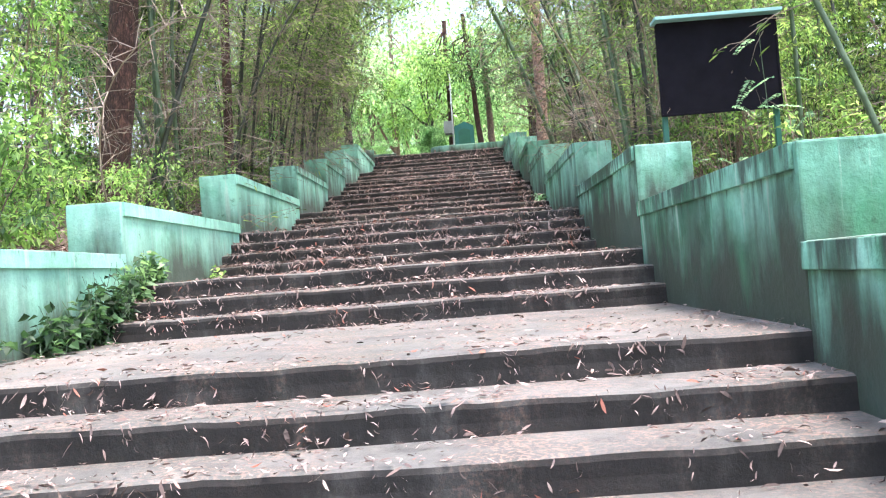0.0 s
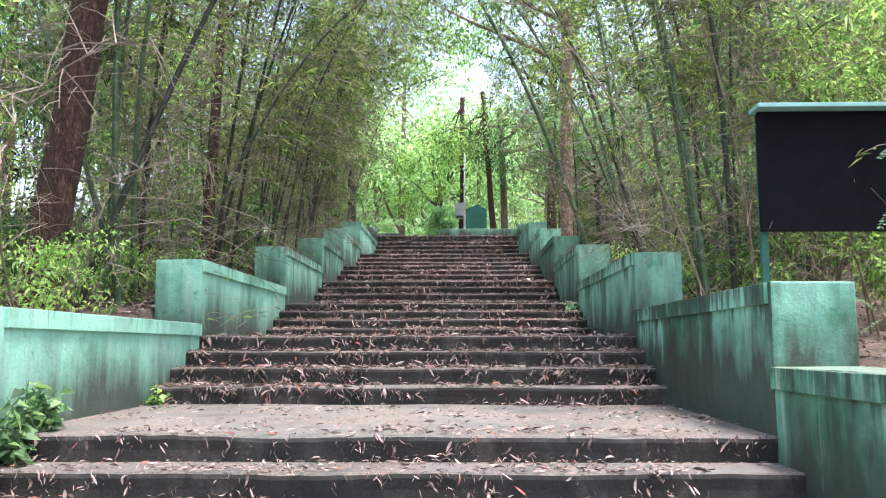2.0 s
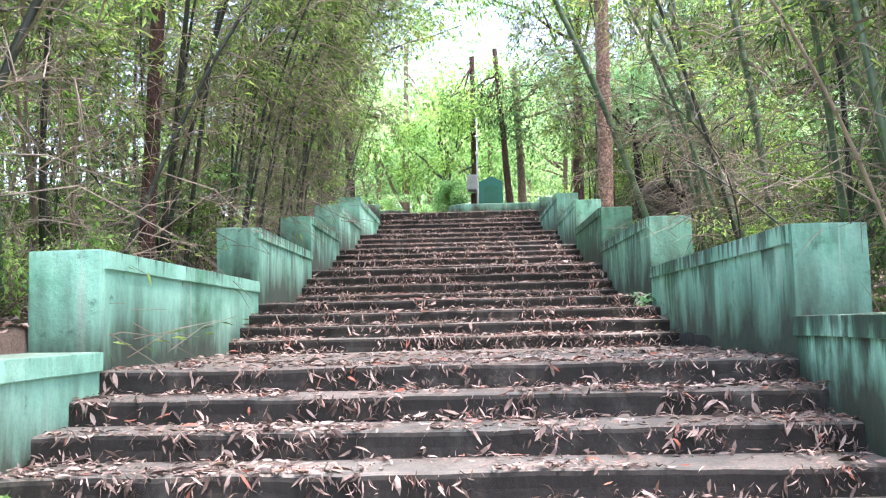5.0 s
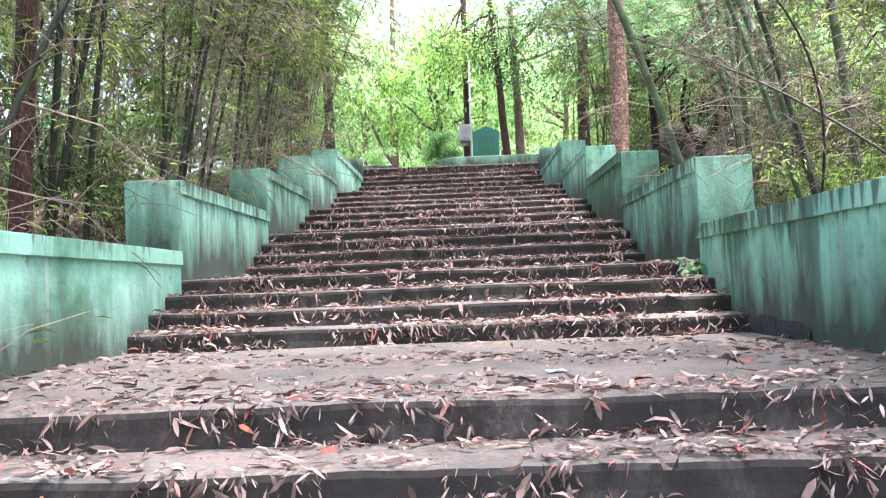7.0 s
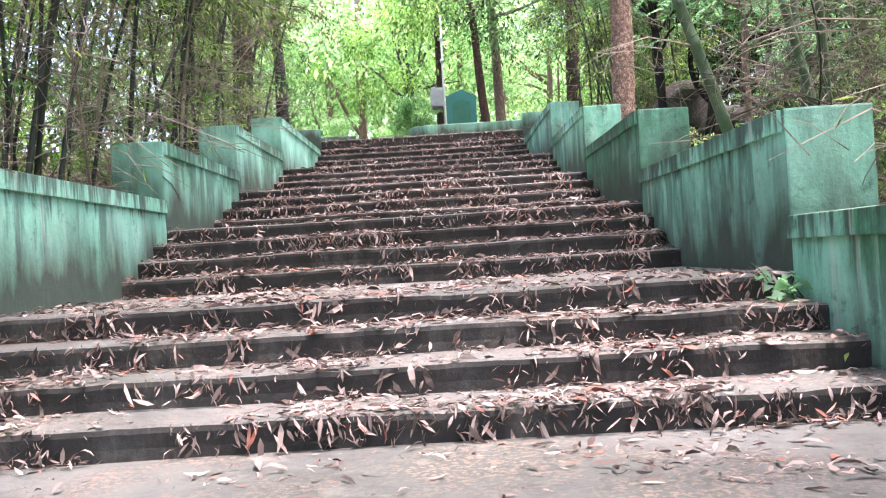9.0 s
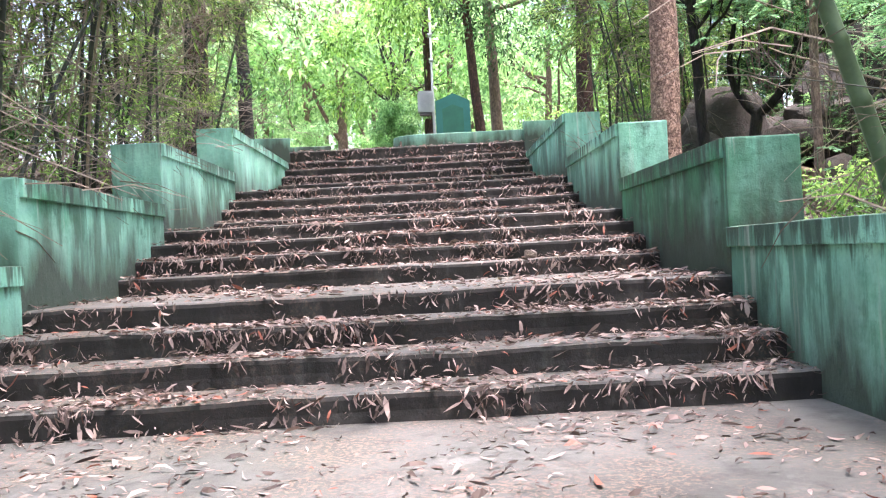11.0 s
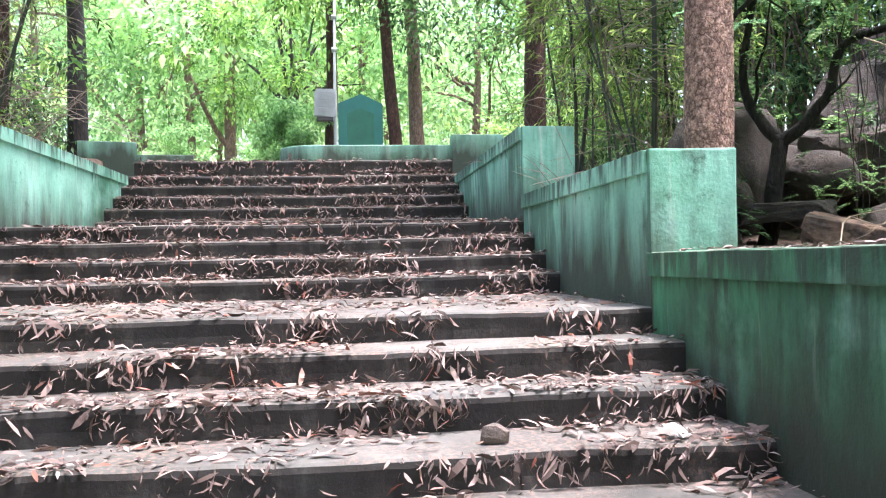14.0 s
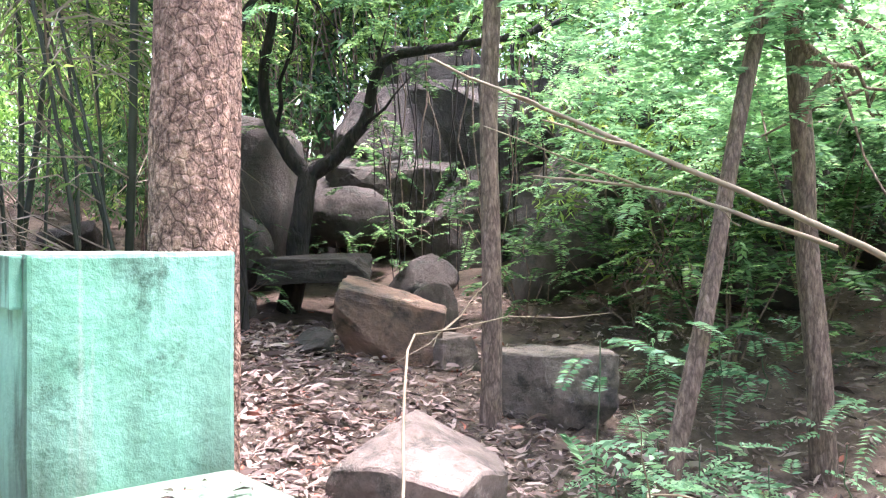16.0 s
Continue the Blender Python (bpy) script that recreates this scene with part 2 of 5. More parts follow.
DEEP_LEAF = leaf_material("deep_green_leaf", (0.009, 0.026, 0.010), (0.065, 0.15, 0.06), (0.27, 0.44, 0.20), 0.5)
FEATHER_LEAF = leaf_material("feathery_leaf", (0.07, 0.17, 0.095), (0.24, 0.44, 0.27), (0.48, 0.66, 0.44), 0.58)
CULM_GREEN = plain_material("bamboo_culm_green", (0.022, 0.05, 0.02), (0.11, 0.17, 0.08), 0.5, 0, 2.0)
CULM_DARK = plain_material("bamboo_culm_dark", (0.008, 0.011, 0.007), (0.045, 0.055, 0.028), 0.6, 0, 2.0)
TWIG = plain_material("dry_twig", (0.05, 0.038, 0.026), (0.36, 0.29, 0.22), 0.8, 0, 1.5)
CULM_DRY = plain_material("bamboo_culm_dry", (0.15, 0.12, 0.075), (0.33, 0.26, 0.17), 0.7, 0, 3.0)
RED_BARK = bark_material("reddish_bark", (0.014, 0.007, 0.005), (0.095, 0.045, 0.031), (0.22, 0.11, 0.08), (20, 20, 6), 0.8, 0.02)
FLAKY_BARK = bark_material("flaky_pinkish_bark", (0.045, 0.022, 0.014), (0.44, 0.27, 0.19), (0.72, 0.53, 0.42), (20, 20, 15), 1.0, 0.035)
GREY_BARK = bark_material("grey_bark", (0.07, 0.048, 0.037), (0.25, 0.175, 0.132), (0.42, 0.32, 0.26), (26, 26, 7), 0.6, 0.012)
DARK_BARK = bark_material("dark_bark", (0.008, 0.007, 0.006), (0.026, 0.02, 0.016), (0.06, 0.048, 0.038))
BLACK_PANEL = plain_material("faded_black_panel", (0.004, 0.004, 0.006), (0.010, 0.009, 0.013), 0.9, 0, 2.5, 0.1)
BLACK_PANEL.node_tree.nodes["Principled BSDF"].inputs["Specular IOR Level"].default_value = 0.15
TEAL_METAL = plain_material("teal_enamel", (0.012, 0.12, 0.10), (0.022, 0.17, 0.145), 0.5, 0, 3, 0.1)
GREEN_METAL = plain_material("green_enamel", (0.012, 0.10, 0.065), (0.02, 0.145, 0.09), 0.5, 0, 4, 0.1)
PALE_TEAL = plain_material("pale_teal_sheet", (0.22, 0.48, 0.46), (0.34, 0.60, 0.57), 0.5, 0, 5, 0.1)
GREY_METAL = plain_material("grey_painted_steel", (0.26, 0.29, 0.29), (0.36, 0.39, 0.39), 0.55, 0.0, 5, 0.1)
TAR = plain_material("black_tar", (0.014, 0.016, 0.018), (0.045, 0.048, 0.05), 0.85, 0, 5)
LOUVRE_GREY = plain_material("dark_louvre_gap", (0.05, 0.05, 0.05), (0.09, 0.09, 0.09), 0.8)


# ---- mesh helpers ----
def part(name, bm, material, parent, label="", smooth=False):
    me = bpy.data.meshes.new(name)
    bm.to_mesh(me)
    bm.free()
    me.materials.append(material)
    if smooth:
        me.shade_smooth()
    ob = new(name, me)
    ob.parent = parent
    return tagged(ob, label)


def raw_mesh(name, verts, faces, material, smooth=False):
    me = bpy.data.meshes.new(name)
    me.from_pydata(verts, [], faces)
    me.materials.append(material)
    if smooth:
        me.shade_smooth()
    return me


def empty(name, at=(0, 0, 0), label="", category="", group="", kind=""):
    ob = new(name)
    ob.location = at
    ob.empty_display_size = 0.1
    return tagged(ob, label, category, group, kind)


def box(bm, lo, hi, bevel=0.0, cuts=0):
    ret = bmesh.ops.create_cube(bm, size=1)
    vs = ret["verts"]
    for v in vs:
        v.co = Vector([(a + b) / 2 + c * (b - a) for a, b, c in zip(lo, hi, v.co)])
    if bevel:
        es = list({e for v in vs for e in v.link_edges})
        bmesh.ops.bevel(bm, geom=es, offset=bevel, segments=2, affect="EDGES", profile=0.6)


def rough_box(bm, lo, hi, step=0.12, amp=0.006, bevel=0.012, seed=0.0):
    """A plastered block: a box with rounded, uneven edges and faces."""
    base = len(bm.verts)
    box(bm, lo, hi, bevel)
    dims = [b - a for a, b in zip(lo, hi)]
    es = [e for e in bm.edges if e.calc_length() > step * 1.5 and all(v.index == -1 or v.index >= base for v in e.verts)]
    for axis in range(3):
        n = max(0, min(40, int(dims[axis] / step) - 1))
        if not n:
            continue
        es = [e for e in bm.edges if abs((e.verts[0].co - e.verts[1].co)[axis]) > dims[axis] * 0.7]
        if es:
            bmesh.ops.subdivide_edges(bm, edges=es, cuts=n, use_grid_fill=True)
    for v in bm.verts:
        v.co += amp * noise.noise_vector(v.co * 3.1 + Vector((seed, 0, 0))) + amp * 0.6 * noise.noise_vector(v.co * 11 + Vector((seed, 3, 0)))


# ---- the stair: flights of cement steps with long landings between ----
XL, XR, WALL = -2.171, 2.958, 0.556
# name, risers, y of the top nose, z of the landing, tread depth
FLIGHTS = [
    ("Z", 3, 5.70, -0.51, 0.457),
    ("A", 3, 9.642, 0.0, 0.457),
    ("B", 3, 13.561, 0.516, 0.434),
    ("C", 4, 17.846, 1.212, 0.478),
    ("D", 4, 22.552, 1.836, 0.450),
    ("E", 4, 26.334, 2.516, 0.442),
    ("F", 4, 29.639, 3.184, 0.480),
    ("G", 4, 33.160, 3.876, 0.458),
    ("H", 6, 38.678, 5.169, 0.457),
]
TOP_RISER = 0.29


def slope(y):
    """Height of the stair's own slope under y."""
    ys = [-40, 0, 5.7, 9.64, 13.56, 17.85, 22.55, 26.33, 29.64, 33.16, 36.0, 38.7, 46, 200]
    zs = [-7, -1.2, -0.51, 0, 0.52, 1.21, 1.84, 2.52, 3.18, 3.88, 4.3, 5.17, 5.2, 9.0]
    return float(np.interp(y, ys, zs))


def step_mesh(name, y0, y1, z0, z1, seed):
    """A cement step with a worn, wavy nose. Its front is at y0, its tread at z1."""
    n = 72
    prof = [(0.0, z0 - 0.02), (0.004, z1 - 0.10), (0.0, z1 - 0.035), (0.008, z1 - 0.010), (0.03, z1), (0.12, z1 + 0.001), (y1 - y0, z1 + 0.004)]
    verts, faces = [], []
    for i in range(n + 1):
        x = XL - 0.02 + (XR - XL + 0.04) * i / n
        chip = 0.024 * noise.noise((x * 1.7, seed, 0.3)) + 0.016 * noise.noise((x * 7.0, seed, 1.7)) - 0.02 * max(0, noise.noise((x * 3.1, seed, 9.7)) - 0.45)
        sag = 0.010 * noise.noise((x * 0.9, seed, 5.5))
        for j, (dy, z) in enumerate(prof):
            near = 1.0 if j in (1, 2, 3, 4) else 0.0
            verts.append((x, y0 + dy + near * chip * 0.7, z + sag * (j > 0) + near * chip * 0.35 * (j > 1)))
    m = len(prof)
    for i in range(n):
        for j in range(m - 1):
            a = i * m + j
            faces.append((a, a + m, a + m + 1, a + 1))
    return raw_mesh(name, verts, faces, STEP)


prev_z = -1.02
tops = {}
for f, (k, n, ytop, zl, tread) in enumerate(FLIGHTS):
    nxt = FLIGHTS[f + 1] if f + 1 < len(FLIGHTS) else None
    y_next = nxt[2] - (nxt[1] - 1) * nxt[4] if nxt else 43.0
    flight = empty("stair_flight", (0, 0, 0), "weathered grey cement steps with shade-darkened risers and fallen leaves", "stairs", "flights of the long stair", "structure")
    rises = [(zl - prev_z) / n] * n
    if k == "H":
        rises = [(zl - prev_z - TOP_RISER) / (n - 1)] * (n - 1) + [TOP_RISER]
    z = prev_z
    for j in range(n):
        y0 = ytop - (n - 1 - j) * tread
        y1 = (y0 + tread + 0.03) if j < n - 1 else y_next + 0.03
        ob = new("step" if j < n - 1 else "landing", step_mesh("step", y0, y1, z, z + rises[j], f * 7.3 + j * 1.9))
        ob.parent = flight
        z += rises[j]
        tops[(k, j)] = (y0, y1, z)
    prev_z = zl

# ---- parapet walls, one block for each landing, level-topped and stepping up the hill ----
HR = dict(Z=0.96, A=0.964, B=1.004, C=0.985, D=1.028, E=1.0, F=0.962, G=0.978)
HL = dict(Z=0.84, A=0.837, B=0.849, C=0.916, D=1.009, E=0.971, F=0.993, G=1.005)


WEAR = dict(LZ=PAINT, LA=PAINT, LB=PAINT, LC=PAINT, LD=PAINT_STREAKED, LE=PAINT_STREAKED, LF=PAINT_STREAKED, LG=PAINT,
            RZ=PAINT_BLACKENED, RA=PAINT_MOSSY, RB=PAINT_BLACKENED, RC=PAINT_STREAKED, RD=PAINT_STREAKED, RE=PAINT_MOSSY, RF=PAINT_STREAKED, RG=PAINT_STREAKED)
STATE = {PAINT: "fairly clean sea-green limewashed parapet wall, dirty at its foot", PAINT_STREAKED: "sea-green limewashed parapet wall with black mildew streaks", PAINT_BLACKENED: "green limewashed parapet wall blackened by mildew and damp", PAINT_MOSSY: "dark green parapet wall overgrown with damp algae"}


def parapet(name, side, y0, y1, floor, top, foot, seed, paint):
    """A plastered wall block with a proud coping band along its inner face."""
    x0, x1 = (XL - WALL, XL) if side == "L" else (XR, XR + WALL)
    wall = empty(name, (0, y0, floor), STATE[paint], "wall", "stepped parapet walls", "structure")
    bm = bmesh.new()
    rough_box(bm, (x0, 0, foot - floor), (x1, y1 - y0 + 0.01, top - floor), 0.16, 0.006, 0.014, seed)
    part("wall_body", bm, paint, wall)
    bm = bmesh.new()
    xi = (x1 - 0.004, x1 + 0.028) if side == "L" else (x0 - 0.028, x0 + 0.004)
    rough_box(bm, (xi[0], 0.05, top - floor - 0.145), (xi[1], y1 - y0 - 0.002, top - floor - 0.004), 0.2, 0.003, 0.006, seed + 5)
    part("coping_band", bm, paint, wall)
    return wall


for f, (k, n, ytop, zl, tread) in enumerate(FLIGHTS[:-1]):
    y_end = FLIGHTS[f + 1][2]
    low = zl - 0.9
    if k == "G":
        y_end = 38.1
    parapet("wall_west", "L", ytop, y_end, zl, zl + HL[k], low, f * 3.1, WEAR["L" + k])
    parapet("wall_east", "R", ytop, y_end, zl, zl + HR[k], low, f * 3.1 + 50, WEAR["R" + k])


# ---- ground: one sheet over the hill ----
def hill(x, y):
    """Height of the forest floor."""
    s = slope(y)
    if XL - 0.45 < x < XR + 0.45 and y < 43.0:
        return s - 1.4
    d = max(XL - 0.45 - x, x - XR - 0.45, 0.0)
    up = float(np.interp(y, [28, 31, 35, 39.2], [0.3, 0.55, 0.55, 0.0]))
    bank = 0.0
    if x > XR:
        up = float(np.interp(y, [20, 25, 28, 34, 39.2], [0.3, 0.15, -0.02, -0.1, 0.0]))
        bank = -0.14 * min(d, 2.5) + 0.26 * max(0.0, d - 3.8) - 0.12 * max(0.0, d - 12.0)
    else:
        bank = 0.05 * max(0.0, d - 3.0)
    bank = min(bank, 9.0)
    far = max(0.0, math.hypot(x, y - 20) - 70) * 0.03
    lumps = 0.10 * noise.noise((x * 0.7, y * 0.7, 0)) + 0.05 * noise.noise((x * 2.3, y * 2.3, 4)) + 0.5 * noise.noise((x * 0.09, y * 0.09, 8)) * min(1, d / 8)
    return s + up + bank + lumps * min(1.0, 0.4 + d) - far


def axis(fine_lo, fine_hi, step, far):
    a = list(np.arange(fine_lo, fine_hi + 1e-6, step))
    grow, v, left, right = step, fine_hi, [], []
    while v < far:
        grow *= 1.25
        v += grow
        right.append(v)
    grow, v = step, fine_lo
    while v > -far:
        grow *= 1.25
        v -= grow
        left.append(v)
    return left[::-1] + a + right


gx, gy = axis(-9, 11, 0.25, 1500), axis(2, 48, 0.3, 1500)
gverts = [(x, y, hill(x, y)) for y in gy for x in gx]
w = len(gx)
gfaces = [(j * w + i, j * w + i + 1, (j + 1) * w + i + 1, (j + 1) * w + i) for j in range(len(gy) - 1) for i in range(w - 1)]
ground = new("ground", raw_mesh("ground", gverts, gfaces, SOIL, True))
tagged(ground, "brown forest floor with leaf mould and patches of green", "ground", "", "structure")

# ---- plants: helpers ----
rng = np.random.default_rng(7)


def unit(a):
    a = np.asarray(a, float)
    return a / np.maximum(np.linalg.norm(a, axis=-1, keepdims=True), 1e-9)


class Geo:
    """Collects tubes and leaves for one mesh."""

    def __init__(self):
        self.v, self.f, self.n = [], [], 0

    def tube(self, pts, radii, sides=6, twist=0.0, cap=False):
        pts = np.asarray(pts, float)
        k = len(pts)
        d = unit(np.gradient(pts, axis=0))
        ref = np.array([0.3, 0.95, 0.1])
        a = unit(np.cross(d, ref))
        b = np.cross(d, a)
        ang = np.arange(sides) * 2 * np.pi / sides + twist
        r = np.asarray(radii, float).reshape(k, -1)
        if r.shape[1] == 1:
            r = np.repeat(r, sides, 1)
        ring = pts[:, None, :] + r[:, :, None] * (np.cos(ang)[None, :, None] * a[:, None, :] + np.sin(ang)[None, :, None] * b[:, None, :])
        self.v.append(ring.reshape(-1, 3))
        i, j = np.meshgrid(np.arange(k - 1), np.arange(sides), indexing="ij")
        q = self.n + np.stack([i * sides + j, i * sides + (j + 1) % sides, (i + 1) * sides + (j + 1) % sides, (i + 1) * sides + j], -1).reshape(-1, 4)
        self.f.extend(map(tuple, q.tolist()))
        if cap:
            self.f.append(tuple(range(self.n + (k - 1) * sides, self.n + k * sides)))
        self.n += k * sides

    def leaves(self, p, d, length, width, fold=0.18, droop=0.15):
        """Pointed leaves folded along the rib: base p, direction d."""
        p, d = np.asarray(p, float), unit(d)
        m = len(p)
        if not m:
            return
        length = np.broadcast_to(np.asarray(length, float), (m,))[:, None]
        width = np.broadcast_to(np.asarray(width, float), (m,))[:, None]
        up = unit(rng.normal(0, 0.5, (m, 3)) + (0, 0, 1))
        side = unit(np.cross(d, up))
        nrm = np.cross(side, d)
        mid = p + d * length * 0.42
        tip = p + d * length - np.array([0, 0, 1]) * length * droop
        quad = np.stack([p, mid + side * width / 2 + nrm * width * fold, tip, mid - side * width / 2 + nrm * width * fold], 1)
        self.v.append(quad.reshape(-1, 3))
        base = self.n + 4 * np.arange(m)
        tri = np.stack([base, base + 1, base + 2, base, base + 2, base + 3], 1).reshape(-1, 3)
        self.f.extend(map(tuple, tri.tolist()))
        self.n += 4 * m

    def dry_leaves(self, p, d, length, width):
        """Withered leaves with a rounded blade that curls along its length and twists a little."""
        p, d = np.asarray(p, float), unit(d)
        m = len(p)
        length, width = np.asarray(length, float)[:, None], np.asarray(width, float)[:, None]
        side = unit(np.cross(d, unit(rng.normal(0, 0.45, (m, 3)) + (0, 0, 1))))
        nrm = np.cross(side, d)
        curl = rng.normal(0.0, 0.16, (m, 1))
        twist = rng.normal(0.0, 0.5, (m, 1))
        rows = [p]
        for u, w in ((0.28, 0.9), (0.66, 0.8)):
            c = p + d * length * u + nrm * length * curl * 4 * u * (1 - u)
            across = side + nrm * twist * u
            rows += [c + across * width * w / 2, c - across * width * w / 2]
        rows.append(p + d * length)
        self.v.append(np.stack(rows, 1).reshape(-1, 3))
        b = self.n + 6 * np.arange(m)
        for quad in ((0, 1, 2), (1, 3, 4, 2), (3, 5, 4)):
            self.f.extend(map(tuple, np.stack([b + k for k in quad], 1).tolist()))
        self.n += 6 * m

    def mesh(self, name, material, smooth=False):
        return raw_mesh(name, np.concatenate(self.v).tolist() if self.v else [], self.f, material, smooth)


def child(name, me, parent, label=""):
    ob = new(name, me)
    ob.parent = parent
    return tagged(ob, label)


def wander(a, b, n, amp, seed):
    """A slightly crooked line from a to b."""
    a, b = np.asarray(a, float), np.asarray(b, float)
    t = np.linspace(0, 1, n)
    p = a + (b - a) * t[:, None]
    for i, u in enumerate(t):
        w = noise.noise_vector((u * 3.0, seed, 1.3))
        p[i] += amp * math.sin(math.pi * min(1, u * 1.1)) * np.array(w)
    return p


# ---- bamboo ----
def culm_meshes(seed, length, r0, bend, leafy, culm_mat, bare=3.0):
    """A jointed culm that arches over towards +x, its wiry twigs and its narrow leaves."""
    g = np.random.default_rng(seed)
    stem, twig, leaf = Geo(), Geo(), Geo()
    gap = 0.36
    n = int(length / gap)
    pos, pts, rad, nodes = np.zeros(3), [], [], []
    lean = g.uniform(0.02, 0.09)
    side = g.uniform(-0.05, 0.05)
    for i in range(n):
        s = i / n
        th = lean + bend * s ** 1.9
        d = unit([math.sin(th), side + 0.12 * s * math.sin(seed), math.cos(th)])
        r = r0 * (1 - 0.88 * s ** 1.15)
        pts += [pos, pos + d * 0.02, pos + d * 0.045]
        rad += [r, r * 1.16, r]
        nodes.append((pos.copy(), d, s, r))
        pos = pos + d * gap * (0.8 + 0.4 * min(1, s * 4))
    pts.append(pos)
    rad.append(0.002)
    stem.tube(pts, rad, 7)
    for p, d, s, r in nodes[1:]:
        h = p[2]
        few = 1 if h < bare else 3
        for _ in range(few if g.random() < (0.75 if h < bare else 1.0) else 0):
            az = g.uniform(0, 2 * math.pi)
            out = unit(np.array([math.cos(az), math.sin(az), g.uniform(-0.15, 0.75)]))
            ln = g.uniform(0.5, 1.5) * (1.25 - 0.5 * s)
            q = np.array([p, p + out * ln * 0.45, p + out * ln - np.array([0, 0, 0.20 * ln * ln])])
            twig.tube(q, [0.010, 0.007, 0.003], 3)
            subs = [q]
            for u in (0.35, 0.6, 0.8):
                o = p + (q[2] - p) * u
                dv = unit(out + g.normal(0, 0.65, 3))
                l2 = ln * g.uniform(0.3, 0.6)
                q2 = np.array([o, o + dv * l2 * 0.5, o + dv * l2 - np.array([0, 0, 0.18 * l2])])
                twig.tube(q2, [0.006, 0.0042, 0.002], 3)
                subs.append(q2)
            if h < bare * 0.6 and g.random() < 0.7:
                continue
            for q2 in subs:
                m = int(leafy * g.uniform(0.3, 1.05) * (0.5 if h < bare else 1.0))
                u = g.uniform(0.3, 1.0, m)
                base = q2[0] + (q2[2] - q2[0]) * u[:, None] + g.normal(0, 0.03, (m, 3))
                dv = unit(q2[2] - q2[0]) + g.normal(0, 0.55, (m, 3)) - np.array([0, 0, 0.35])
                leaf.leaves(base, dv, g.uniform(0.09, 0.20, m), g.uniform(0.016, 0.031, m))
    return stem.mesh("culm", culm_mat, True), twig.mesh("twigs", TWIG), leaf.mesh("foliage", BAMBOO_LEAF)


VARIANTS = [culm_meshes(11 + i, L, r, b, lf, m, bare) for i, (L, r, b, lf, m, bare) in enumerate([
    (10.5, 0.040, 1.05, 10, CULM_GREEN, 3.2), (12.0, 0.044, 0.85, 9, CULM_GREEN, 3.8), (9.0, 0.032, 1.25, 11, CULM_DARK, 2.8), (11.0, 0.038, 0.7, 9, CULM_DARK, 4.0),
    (8.0, 0.026, 1.0, 12, CULM_DARK, 2.4), (12.5, 0.056, 1.05, 8, CULM_GREEN, 4.4), (7.0, 0.022, 1.30, 11, CULM_DRY, 2.2), (6.5, 0.018, 0.6, 10, CULM_DARK, 2.4)])]


def thicket_mesh(seed, wide, tall, count):
    """A tangle of fine dry twigs."""
    g, geo = np.random.default_rng(seed), Geo()
    for _ in range(count):
        p = np.array([g.normal(0, wide * 0.5), g.normal(0, wide * 0.5), tall * g.uniform(0.02, 1.0) ** 0.8])
        d = unit(g.normal(0, 1, 3) * (1, 1, 0.75))
        ln = g.uniform(0.35, 1.3)
        bow = g.normal(0, 0.10, 3) * ln
        r = g.uniform(0.0028, 0.0062)
        geo.tube([p, p + d * ln * 0.35 + bow, p + d * ln * 0.7 + bow, p + d * ln - (0, 0, 0.12 * ln)], [r, r * 0.85, r * 0.65, r * 0.4], 3)
    return geo.mesh("twig_thicket", TWIG)


THICKETS = [thicket_mesh(301 + i, 1.0, 4.2, 420) for i in range(3)]


def bamboo_clump(x, y, count, face, spread=0.35, kinds=(0, 1, 2, 3, 4, 5, 6), label="clump of arching green bamboo with wiry dry twigs"):
    """face: the heading, in degrees, towards which most culms arch."""
    z = hill(x, y) - 0.12
    clump = empty("bamboo_clump", (x, y, z), label, "bamboo", "bamboo beside the stair")
    for i in range(count):
        a = rng.uniform(0, 2 * math.pi)
        r = spread * math.sqrt(rng.uniform(0.05, 1))
        k = kinds[int(rng.integers(len(kinds)))]
        stem, twig, leaf = VARIANTS[k]
        dx, dy = r * math.cos(a), r * math.sin(a)
        if x + dx > XR + WALL + 0.08 or x + dx < XL - WALL - 0.08:
            pass
        else:
            dx = 0
        ob = child("culm", stem, clump)
        ob.matrix_basis = pose(dx, dy, 0, float(np.clip(rng.normal(0, 7), -12, 12)), float(np.clip(rng.normal(2, 7), -12, 14)), face + rng.normal(0, 55)) @ Matrix.Scale(rng.uniform(0.82, 1.12), 4)
        tagged(child("twig_mass", twig, ob, "pale wiry twigs"), kind="stuff")
        child("foliage", leaf, ob)
    if abs(x - 0.4) < 5.2 and (x < 0 or y < 30):
        tangle = child("twig_thicket", THICKETS[int(abs(x * 7 + y)) % 3], clump, "tangle of fine dry pinkish-brown twigs")
        tangle.matrix_basis = pose(-0.45 if x < 0 else 0.35, 0, 0, 0, 0, x * 90 + y * 37)
        tagged(tangle, kind="stuff")
    return clump


# ---- trees, shrubs and saplings ----
def crown_mesh(name, seed, centres, radii, per, size, ratio, mat, flat=0.7):
    g, rg = Geo(), np.random.default_rng(seed)
    for c, r in zip(centres, radii):
        m = int(per * rg.uniform(0.6, 1.3))
        d = unit(rg.normal(0, 1, (m, 3)))
        rad = r * rg.uniform(0.15, 1.0, m) ** 0.6
        p = np.asarray(c) + d * rad[:, None] * (1, 1, flat)
        heading = d * 0.6 + rg.normal(0, 0.6, (m, 3)) - (0, 0, 0.3)
        ln = size * rg.uniform(0.6, 1.35, m)
        g.leaves(p, heading, ln, ln * ratio)
    return g.mesh(name, mat)


